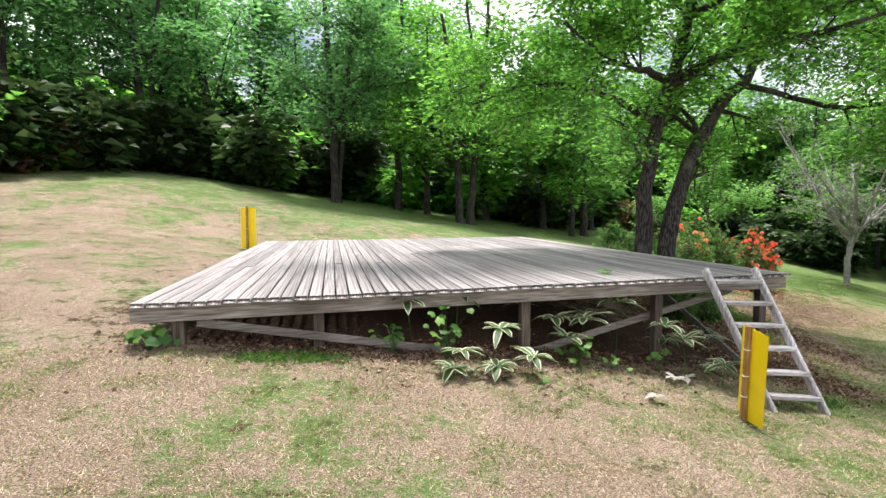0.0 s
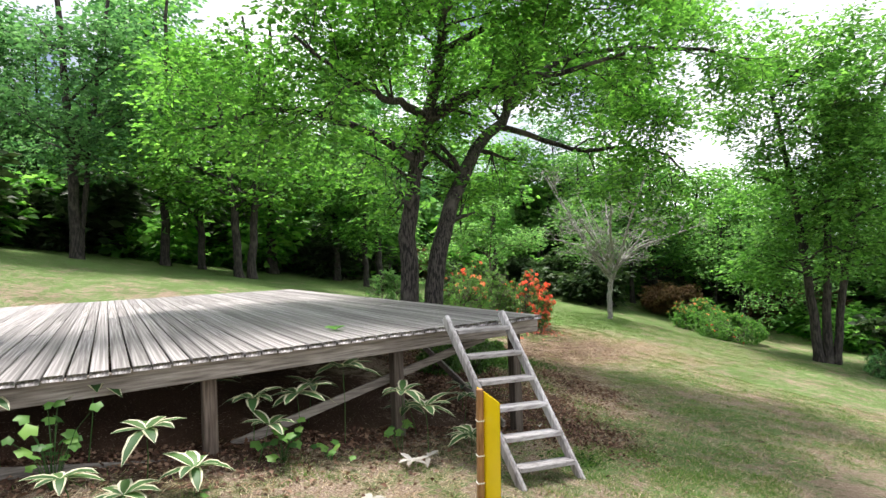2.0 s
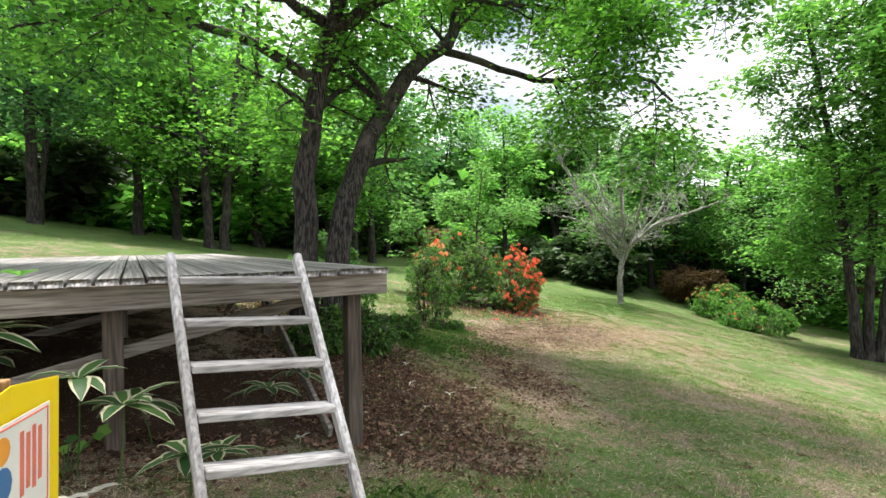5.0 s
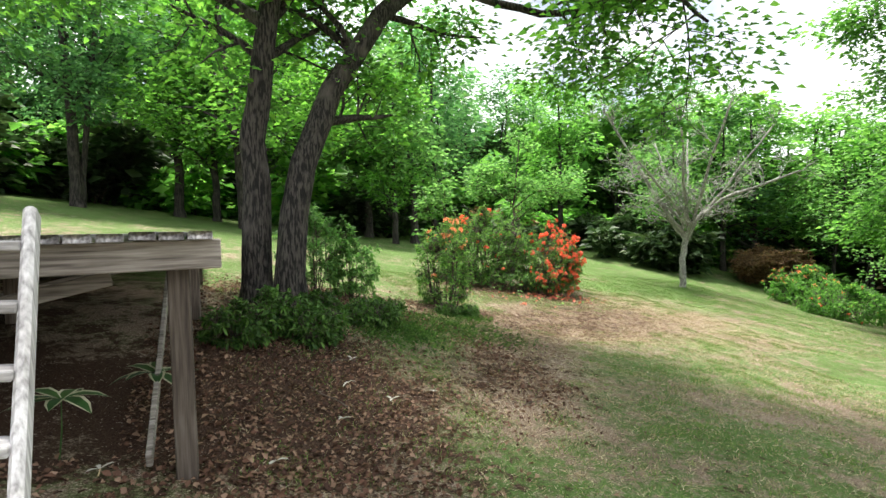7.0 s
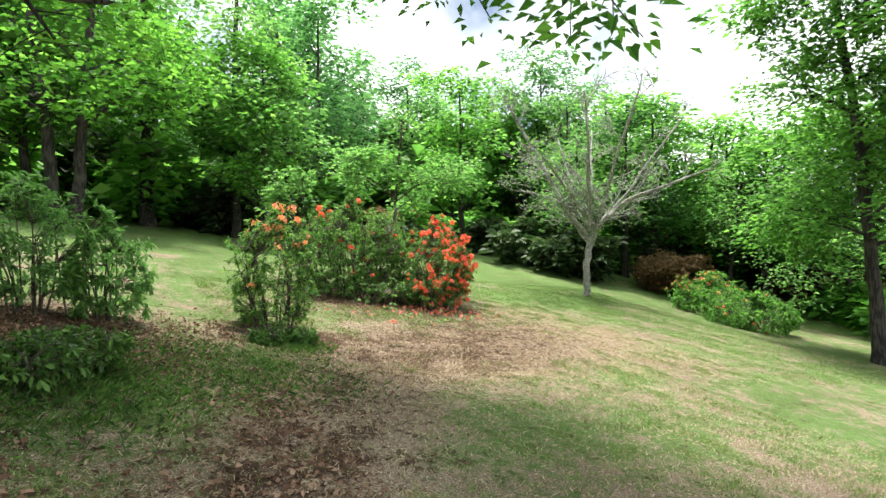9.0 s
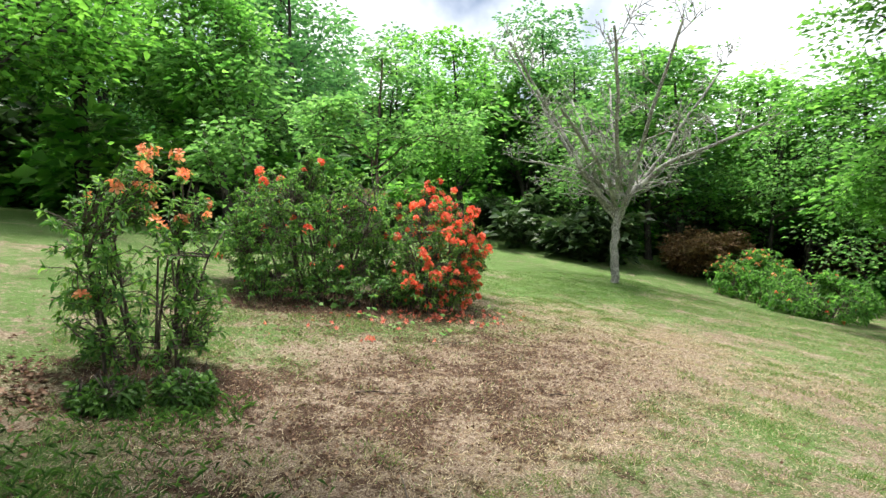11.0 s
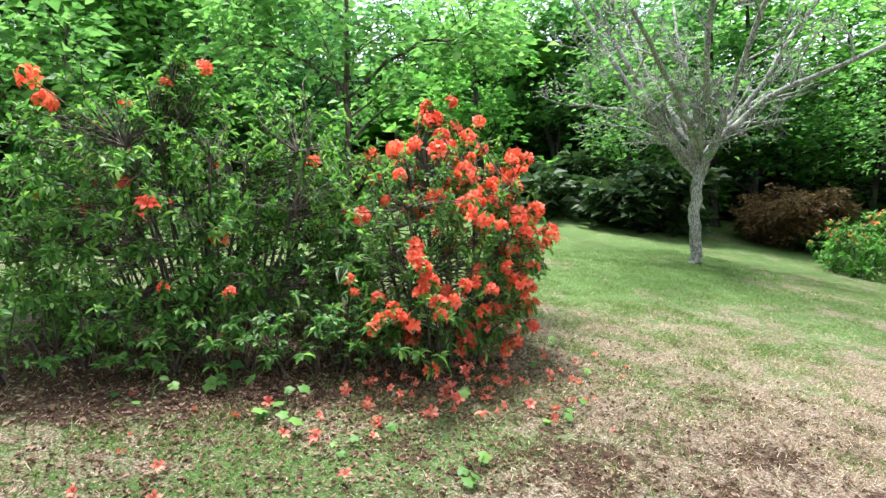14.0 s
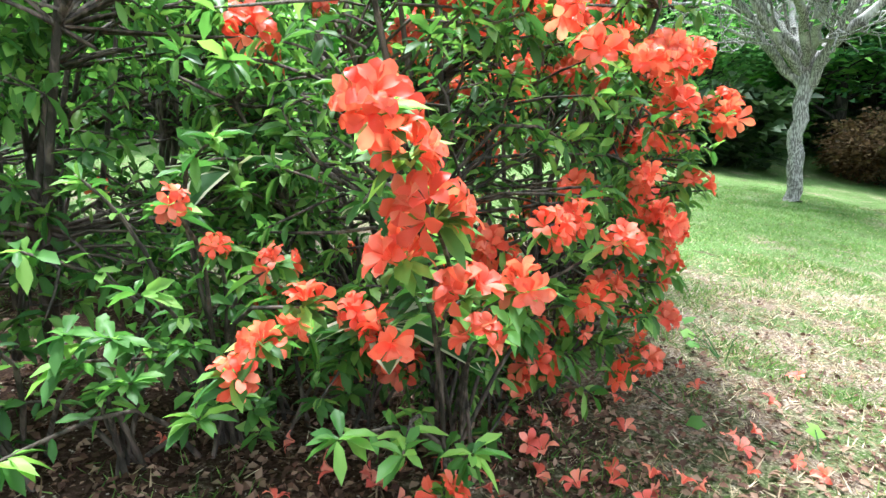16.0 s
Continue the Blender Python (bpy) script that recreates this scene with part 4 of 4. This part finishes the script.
def flower_branch(name, label, foot, shoots, seed, leaf_len=0.056):
    """A few low shoots from one foot, each with a whorl of leaves and, where told, a flower head of that size."""
    r = np.random.default_rng(seed)
    root = new(name)
    o = Vector((foot[0], foot[1], gh(*foot)))
    root.location = o
    tagged(root, label, "shrub", "azaleas")
    wood, LP, LD = [], [], []
    for x, y, z, size in shoots:
        p = np.array((x - foot[0], y - foot[1], z))
        P = curve_pts([(r.normal(0, 0.03), r.normal(0, 0.03), -0.03), tuple(p * (0.45, 0.45, 0.75) + r.normal(0, 0.02, 3)), tuple(p)], 7)
        wood.append(tube(P, np.linspace(0.006, 0.0025, 7), 4))
        d = unit(P[-1] - P[-2])
        for q in range(18):
            k = 6 if q < 11 else int(r.integers(3, 6))
            LP.append(P[k] - d * 0.01 * (q % 3))
            LD.append(unit(r.normal(0, 1, 3) * (1, 1, 0.45)) + d * 0.35)
        if size:
            h = under(new("flower_head", CLUSTERS[int(r.integers(0, 5))]), root)
            h.location, h.scale = p + d * 0.015, [size * 0.86] * 3
            h.rotation_euler = (r.uniform(-0.5, 0.9), r.uniform(-0.6, 0.6), r.uniform(0, 6.28))
    V, F = join(wood)
    tagged(under(new("branchwork", np_mesh("branchwork", V, F, [M_TWIG])), root), kind="stuff")
    L = leaf_len * r.uniform(0.6, 1.2, len(LP))
    V, F = long_leaves(np.array(LP), np.array(LD), L, L * 0.36, r)
    under(new("foliage", np_mesh("foliage", V, F, [L_AZALEA])), root)


flower_branch("low_azalea", "low azalea branch with large orange flowers beside the path", (12.4, 11.4), (
    (12.16, 11.03, 0.70, 0.55), (12.19, 11.02, 0.65, 0.5), (12.21, 11.01, 0.58, 0.62), (12.18, 11.04, 0.53, 0.5), (12.26, 11.04, 0.47, 0.55), (12.35, 11.05, 0.46, 0.5), (12.29, 11.07, 0.40, 0.45),
    (12.5, 11.18, 0.50, 0.5), (12.66, 11.18, 0.45, 0.5), (12.63, 11.22, 0.34, 0.5), (12.12, 11.2, 0.25, 0), (12.2, 11.15, 0.22, 0), (12.3, 11.12, 0.20, 0), (12.26, 11.15, 0.13, 0.5), (12.4, 11.15, 0.37, 0)), 611)
flower_branch("low_azalea", "low leafy azalea shoots with a few flowers over dead leaves", (12.0, 11.65), (
    (12.0, 11.23, 0.29, 0.45), (12.04, 11.22, 0.33, 0.4), (12.1, 11.21, 0.37, 0.5), (12.03, 11.48, 0.42, 0.35), (12.1, 11.37, 0.40, 0.45), (11.97, 11.38, 0.51, 0.4), (11.9, 11.45, 0.38, 0), (11.8, 11.4, 0.31, 0),
    (11.95, 11.3, 0.21, 0), (11.75, 11.55, 0.46, 0), (12.15, 11.4, 0.26, 0), (11.85, 11.6, 0.56, 0), (12.05, 11.45, 0.61, 0), (11.7, 11.35, 0.21, 0)), 612)
flower_branch("low_azalea", "low leafy azalea shoots under the broad shrub", (11.3, 11.95), (
    (11.1, 11.6, 0.22, 0), (11.3, 11.55, 0.27, 0), (11.45, 11.6, 0.37, 0.4), (11.2, 11.75, 0.42, 0.35), (11.5, 11.75, 0.52, 0), (11.0, 11.8, 0.27, 0), (11.35, 11.7, 0.12, 0), (11.6, 11.6, 0.17, 0)), 613)
rq = np.random.default_rng(614)
for k in range(15):
    fx, fy = 10.55 + 0.16 * k, 11.95 - 0.035 * k + rq.uniform(-0.08, 0.1)
    flower_branch("low_azalea", "low leafy azalea shoots over dead leaves", (fx, fy), [(fx + rq.uniform(-0.18, 0.18), fy - rq.uniform(0.0, 0.3), rq.uniform(0.06, 0.38), 0) for _ in range(8)], 640 + k, 0.05)

settle(BUILT)

# ---- the oak's foot ----
azalea("young_shrub", "young leafy green shrub at the foot of the oak", (8.85, 13.7), 0.62, 0.55, 1.7, 604, 230,
       lambda x, y, z: -1.0, 14, L_FRESH, skirt=0.12, leaf_len=0.1)
azalea("young_shrub", "low fresh green leafy shrub at the foot of the oak", (9.6, 13.8), 0.5, 0.45, 1.35, 605, 180,
       lambda x, y, z: -1.0, 12, L_FRESH, skirt=0.05, leaf_len=0.1)
for k, (x, y, s, h) in enumerate(((11.35, 13.4, 0.2, 0.2), (11.85, 13.5, 0.2, 0.22), (7.75, 9.7, 0.36, 0.5), (8.15, 9.55, 0.34, 0.44), (7.4, 9.4, 0.36, 0.46), (8.3, 10.3, 0.3, 0.34), (9.3, 11.2, 0.4, 0.34), (9.0, 10.6, 0.36, 0.3))):
    azalea("leafy_plant", "low dense dark green plant among dead leaves at the oak's foot", (x, y), s, s * 0.9, h, 630 + k, 170, lambda x, y, z: -1.0, 8, L_TUFT, skirt=0.05, leaf_len=0.075, category="plant")

# ---- bamboo grass and other small plants by the deck ----
def sasa_mesh(seed, n, length):
    r = np.random.default_rng(seed)
    V, F, I = [], [], []
    for k in range(n):
        an = k * 6.283 / n + r.uniform(-0.3, 0.3)
        d = np.array([math.cos(an), math.sin(an), r.uniform(0.1, 0.75)])
        d = unit(d)
        s = unit(np.cross(d, (0, 0, 1.0)))
        L, W = length * r.uniform(0.75, 1.15), length * r.uniform(0.14, 0.185)
        sag = r.uniform(0.25, 0.6)
        rows = []
        for f, w in ((0.0, 0.12), (0.2, 0.8), (0.45, 1.0), (0.75, 0.75), (1.0, 0.03)):
            c = d * L * f - np.array([0, 0, 1]) * L * sag * f * f
            up = np.array([0, 0, 0.12]) * W * w
            n0 = len(V)
            V += [c - s * W * w + up, c - s * W * w * 0.66 + up * 0.5, c, c + s * W * w * 0.66 + up * 0.5, c + s * W * w + up]
            rows.append(n0)
        for a, b in zip(rows, rows[1:]):
            for q in range(4):
                F += [(a + q, a + q + 1, b + q + 1), (a + q, b + q + 1, b + q)]
                I += [1 if q in (0, 3) else 0] * 2
    return V, F, I


def sasa(at, height, n, length, seed, label, dry=False):
    root = new("bamboo_grass")
    root.location = (at[0], at[1], gh(*at))
    tagged(root, label, "bamboo grass", "bamboo grass plants")
    r = np.random.default_rng(seed)
    top = np.array([r.normal(0, 0.05), r.normal(0, 0.05), height])
    V, F = tube([(0, 0, -0.04), tuple(top * 0.5 + (0.01, 0, 0)), tuple(top)], [0.005, 0.004, 0.003], 4)
    under(new("stem", np_mesh("stem", V, F, [L_STRAW if dry else L_SASA])), root)
    V, F, I = sasa_mesh(seed, n, length)
    o = under(new("foliage", np_mesh("foliage", V, F, [L_BLEACH if dry else L_SASA, L_BLEACH if dry else L_CREAM], I)), root)
    o.location = top
    return root


GREEN_SASA = "bamboo grass with green leaves edged in cream beside the deck"
for k, (x, y, h, n, L) in enumerate(((2.42, 6.1, 0.1, 8, 0.28), (2.85, 6.15, 0.12, 8, 0.27), (2.6, 6.3, 0.22, 6, 0.25), (5.2, 6.7, 0.55, 6, 0.3), (3.9, 7.0, 0.45, 7, 0.32), (2.7, 7.1, 0.6, 6, 0.34), (3.3, 6.24, 0.2, 6, 0.3), (3.05, 6.6, 0.4, 6, 0.32), (5.4, 6.55, 0.42, 7, 0.32), (5.75, 6.35, 0.26, 6, 0.3),
                                     (4.3, 6.95, 0.5, 7, 0.36), (4.75, 7.0, 0.72, 6, 0.34), (5.6, 7.1, 0.3, 6, 0.32), (2.2, 7.0, 0.55, 5, 0.34), (3.6, 7.3, 0.5, 6, 0.34), (5.95, 6.7, 0.12, 6, 0.26), (4.6, 7.6, 0.4, 5, 0.3), (6.35, 7.3, 0.35, 6, 0.3), (6.75, 7.9, 0.3, 6, 0.3), (3.85, 6.7, 0.28, 5, 0.28))):
    sasa((x, y), h, n + 2, L, 700 + k, GREEN_SASA)
for k, (x, y) in enumerate(((4.35, 5.75), (5.05, 6.38), (5.2, 6.3), (9.08, 8.55), (6.55, 7.1), (7.6, 7.3), (8.6, 8.3), (8.3, 8.6), (8.4, 9.2), (8.0, 7.9))):
    sasa((x, y), 0.04, 6 if k < 3 else 3, 0.17 if k < 3 else 0.085, 740 + k, "dried bleached bamboo grass leaves lying on the ground", True)
for k, (x, y, h) in enumerate(((12.45, 11.65, 0.5), (12.2, 11.75, 0.55), (12.35, 11.45, 0.3))):
    sasa(meadow(x, y), h * GROW, 6, 0.3, 760 + k, "bamboo grass with cream-edged leaves inside the azalea")


def vine(at, height, n, size, seed, label):
    """A low plant of broad round-lobed leaves on thin stalks."""
    root = new("leafy_plant")
    root.location = (at[0], at[1], gh(*at))
    tagged(root, label, "plant", "leafy plants")
    r = np.random.default_rng(seed)
    wood, V, F = [], [], []
    for k in range(n):
        an = r.uniform(0, 6.283)
        tip = np.array([math.cos(an) * r.uniform(0.03, 0.26), math.sin(an) * r.uniform(0.03, 0.26), height * r.uniform(0.35, 1.0)])
        wood.append(tube([(0, 0, -0.03), tuple(tip * (0.5, 0.5, 0.7)), tuple(tip)], [0.004, 0.003, 0.002], 3))
        nrm = unit(np.array([r.normal(0, 0.35), -0.35 + r.normal(0, 0.3), 1.0]))
        s1 = unit(np.cross(nrm, (math.cos(an), math.sin(an), 0.3)))
        s2 = np.cross(nrm, s1)
        sz = size * r.uniform(0.7, 1.2)
        n0 = len(V)
        V.append(tip)
        for q in range(10):
            a = q * 0.6283
            rr = sz * (0.5 if q == 0 else (1.0 if q % 2 else 0.82)) * (1.25 if q == 5 else 1.0)
            V.append(tip + rr * 0.5 * (math.cos(a) * s1 + math.sin(a) * s2) - nrm * 0.12 * rr)
        F += [(n0, n0 + 1 + q, n0 + 1 + (q + 1) % 10) for q in range(10)]
    W, WF = join(wood)
    under(new("stalk", np_mesh("stalk", W, WF, [L_SASA])), root)
    under(new("foliage", np_mesh("foliage", V, F, [L_AZALEA])), root)


for k, (x, y, h, n, s) in enumerate(((2.5, 6.62, 0.55, 16, 0.13), (1.95, 6.8, 0.3, 10, 0.12), (4.05, 6.65, 0.32, 12, 0.15), (-0.4, 6.75, 0.2, 14, 0.16), (4.45, 6.6, 0.15, 6, 0.12), (3.3, 5.95, 0.12, 4, 0.09), (5.15, 6.7, 0.25, 5, 0.13), (-0.2, 7.1, 0.3, 10, 0.1),
                                     (13.55, 11.55, 0.1, 3, 0.08), (12.42, 11.08, 0.14, 2, 0.08), (13.25, 11.1, 0.04, 2, 0.06), (12.7, 10.75, 0.05, 3, 0.07), (12.05, 10.5, 0.04, 4, 0.07), (11.55, 11.2, 0.1, 5, 0.08), (11.4, 11.5, 0.12, 5, 0.09), (13.1, 11.35, 0.08, 2, 0.08), (11.05, 11.45, 0.1, 4, 0.07), (11.75, 10.85, 0.05, 3, 0.06))):
    if x > 10:
        (x, y), h, s = meadow(x, y), h * GROW, s * GROW
    vine((x, y), h, int(n * 1.4), s * 0.75, 800 + k, "low plant with broad bright green leaves")
sp = new("deck_sprig")
sp.location = (4.87, 7.45, DECK_Z)
tagged(sp, "small green leafy sprig growing between deck boards", "plant")
rr_ = np.random.default_rng(9)
an_ = np.arange(7) * 0.9
V, F = long_leaves(np.zeros((7, 3)) + (0, 0, 0.01), np.stack([np.cos(an_), np.sin(an_), 0.5 + 0 * an_], -1), 0.13, 0.05, rr_)
under(new("foliage", np_mesh("foliage", V, F, [L_FRESH])), sp)

# ---- grass, straw and dead leaves ----
def scatter(seed, count, keep, boxes):
    r = np.random.default_rng(seed)
    P = []
    for (x0, x1, y0, y1), share in boxes:
        n = int(count * share)
        P.append(np.stack([r.uniform(x0, x1, n), r.uniform(y0, y1, n)], -1))
    P = np.concatenate(P)
    k = r.uniform(0, 1, len(P)) < keep(P[:, 0], P[:, 1])
    P = P[k]
    lump = np.array([noise.noise((x * 0.9, y * 0.9, 0)) * 0.03 + noise.noise((x * 3.1, y * 3.1, 5)) * 0.012 for x, y in P])
    return np.column_stack([P, gz(P[:, 0], P[:, 1]) + lump]), r


def clumps(x, y):
    return np.array([noise.noise((a * 2.3, b * 2.3, 2)) for a, b in zip(x, y)]) * 0.9


NEAR = [((-3.5, 9, 2.6, 6.8), 0.42), ((7.2, 17.0, 5.0, 12.5), 0.45), ((11.0, 20.0, 11.5, 18.0), 0.4), ((16.5, 27.0, 11.0, 22.5), 0.36)]


def blades(name, label, seed, count, keep, mt, lo, hi, width, lean):
    P, r = scatter(seed, count, keep, NEAR)
    n = len(P)
    D = unit(np.column_stack([r.normal(0, 1, (n, 2)) * lean, np.ones(n)]))
    S = unit(np.cross(D, r.normal(0, 1, (n, 3)))) * width
    L = r.uniform(lo, hi, n)[:, None]
    V = np.stack([P - S, P + S, P + D * L], 1).reshape(-1, 3)
    V[:, 2] -= 0.004
    tagged(new(name, np_mesh(name, V, np.arange(3 * n).reshape(-1, 3), [mt])), label, "grass", kind="stuff")


blades("grass", "short green grass blades in loose tufts on the lawn", 901, 460000, lambda x, y: np.clip((greenness(x, y) + clumps(x, y) * 1.3 - 0.22) * 1.2, 0.03, 1) * (1 - 0.8 * littered(x, y)), L_GRASS, 0.025, 0.075, 0.0028, 0.9)
blades("straw", "dry bleached grass lying matted over the lawn", 902, 330000, lambda x, y: np.clip(0.9 - greenness(x, y) + clumps(x, y) * 0.4, 0.15, 1) * (1 - 0.7 * littered(x, y)), L_STRAW, 0.02, 0.065, 0.0032, 2.6)
P, r = scatter(903, 60000, lambda x, y: np.clip(littered(x, y) * 1.1, 0.012, 1), [((-1, 8.6, 5.6, 7.3), 0.3), ((6.6, 11.0, 6.4, 15.0), 0.6), ((12.2, 18.5, 12.0, 18.5), 0.45), ((10.0, 19.0, 7.5, 16.0), 1.0)])
Q2 = np.random.default_rng(905)
wide = np.column_stack(meadow(11.9 + Q2.normal(0, 1.0, 9000), 11.25 + Q2.normal(0, 0.42, 9000)))
P = np.concatenate([P, np.column_stack([wide, gz(wide[:, 0], wide[:, 1]) + np.array([noise.noise((x * 0.9, y * 0.9, 0)) * 0.03 + noise.noise((x * 3.1, y * 3.1, 5)) * 0.012 for x, y in wide])])])
n_l = len(P)
D = np.column_stack([r.normal(0, 1, (n_l, 2)), r.normal(0.1, 0.3, n_l)])
L = r.uniform(0.02, 0.06, n_l) * np.where(P[:, 0] > 11.0, 0.66, 1.1)
V, F = leaves(P + (0, 0, 0.008), D, L, L * 0.6, r, 0.3, 0.05)
tagged(new("dead_leaves", np_mesh("dead_leaves", V, F, [L_LITTER])), "brown dead leaves scattered under the deck and shrubs", "leaf litter", kind="stuff")
# tall tufts by the oak
P, r = scatter(904, 80000, lambda x, y: blob(x, y, 9.25, 10.8, 0.75, 0.9) + 0.3 * blob(x, y, 10.6, 12.0, 1.3, 1.2) + 0.8 * blob(x, y, 11.7, 13.3, 0.5, 0.35) + 0.7 * blob(x, y, 6.9, 6.1, 0.3, 0.2) + 0.6 * blob(x, y, 0.9, 6.5, 0.5, 0.15), [((6.4, 13, 5.8, 14.4), 1.6), ((0, 2, 6.2, 7), 0.1)])
n_t = len(P)
D = unit(np.column_stack([r.normal(0, 0.6, (n_t, 2)), np.ones(n_t)]))
L = r.uniform(0.05, 0.13, n_t)
V, F = leaves(P, D, L, L * 0.03 + 0.003, r, 0.1, 0.35)
tagged(new("tall_grass", np_mesh("tall_grass", V, F, [L_TUFT])), "taller tufts of green grass at the oak's foot", "grass", kind="stuff")
# fallen flowers
rfl = np.random.default_rng(77)
for k in range(150):
    x, y = 12.4 + rfl.normal(0, 0.42), 11.22 + rfl.normal(0, 0.17)
    if k > 95:
        x, y = 12.3 + rfl.normal(0, 0.7), 11.05 + rfl.normal(0, 0.25)
    if k > 125:
        x, y = 10.9 + rfl.normal(0, 0.7), 10.9 + rfl.normal(0, 0.4)
    o = new("fallen_flower", FLOWER[k % 3])
    x, y = meadow(x, y)
    o.scale = [rfl.uniform(0.36, 0.56) * GROW] * 3
    o.location, o.rotation_euler = (x, y, gh(x, y) + 0.012), (rfl.uniform(0, 6), rfl.uniform(-0.8, 0.8), rfl.uniform(0, 6))
    tagged(o, "wilted orange azalea flower fallen on the ground", "flower", "fallen azalea flowers")
# sticks
for k, (x, y, ln, an) in enumerate(((10.75, 9.25, 0.45, -0.35), (12.34, 9.72, 0.3, 0.6), (11.95, 10.2, 0.35, 0.1), (11.9, 8.83, 0.2, -0.4), (10.2, 8.1, 0.3, 1.2), (8.2, 5.6, 0.3, 0.4), (6.6, 5.6, 0.35, 2.2), (6.9, 6.2, 0.3, 0.3))):
    (x, y), ln = meadow(x, y), ln * GROW
    c, s = math.cos(an) * ln / 2, math.sin(an) * ln / 2
    pts = [(x + f * c, y + f * s + 0.015 * (i % 2), gh(x + f * c, y + f * s) + 0.014 + 0.012 * (i % 2)) for i, f in enumerate((-1, -0.4, 0.2, 1))]
    V, F = tube(curve_pts(pts, 7), np.linspace(0.007, 0.003, 7), 5)
    tagged(new("fallen_stick", np_mesh("fallen_stick", V, F, [M_TWIG])), "thin dry fallen stick on the lawn", "stick", "fallen sticks")

# ---- deck boards ----
def board_mesh(seed, w, h):
    """A board of unit length along y with worn, slightly uneven ends."""
    r = np.random.default_rng(seed)
    e = 0.006
    V, F = [], []
    ring = [(-w / 2, -h), (-w / 2, -e), (-w / 2 + e, 0), (w / 2 - e, 0), (w / 2, -e), (w / 2, -h)]
    for f in (0.0, 0.33, 0.66, 1.0):
        for (x, z) in ring:
            V.append((x + r.uniform(-0.0015, 0.0015), f, z + r.uniform(-0.0015, 0.001)))
    for k in range(3):
        for q in range(6):
            a, b = k * 6 + q, k * 6 + (q + 1) % 6
            F += [(a, b, b + 6), (a, b + 6, a + 6)]
    for s in (0, 18):
        for q in range(1, 5):
            F.append((s, s + q + 1, s + q) if s else (s, s + q, s + q + 1))
    me = np_mesh("board", V, F, [M_BOARD])
    return me


rb = np.random.default_rng(61)
PITCH = float(np.linalg.norm(FR - FL)) / BOARDS
SHARED = [board_mesh(60 + k, PITCH - 0.011, 0.042) for k in range(4)]
for k in range(BOARDS):
    u = (k + 0.5) / BOARDS
    a, b = deck_xy(u, 0), deck_xy(u, 1)
    d = b - a
    ln = float(np.linalg.norm(d))
    # most lines of boards are butted from two lengths
    cut = (0.5 + 0.17 * int(rb.integers(-1, 2))) if k % 3 else 1.0
    for f0, f1 in ((0.0, cut), (cut, 1.0)):
        if f1 - f0 < 0.05:
            continue
        o = new("board", SHARED[int(rb.integers(0, 4))])
        o.parent = deck
        p = a + d * f0
        o.location = Vector((p[0] + rb.uniform(-0.002, 0.002), p[1] + (rb.uniform(-0.03, 0.0) if f0 == 0 else 0.004), DECK_Z + rb.uniform(-0.003, 0.004))) - Vector(deck.location)
        o.rotation_euler = (0, rb.uniform(-0.008, 0.008), math.atan2(-d[0], d[1]))
        o.scale = (0.95, ln * (f1 - f0) - 0.006, 1)

# ---- the whole place to its true size ----
for o in list(scene.objects):
    if o.parent is None and o.type not in ("CAMERA", "LIGHT"):
        o.location = Vector(o.location) * SIZE
        o.scale = [v * SIZE for v in o.scale]
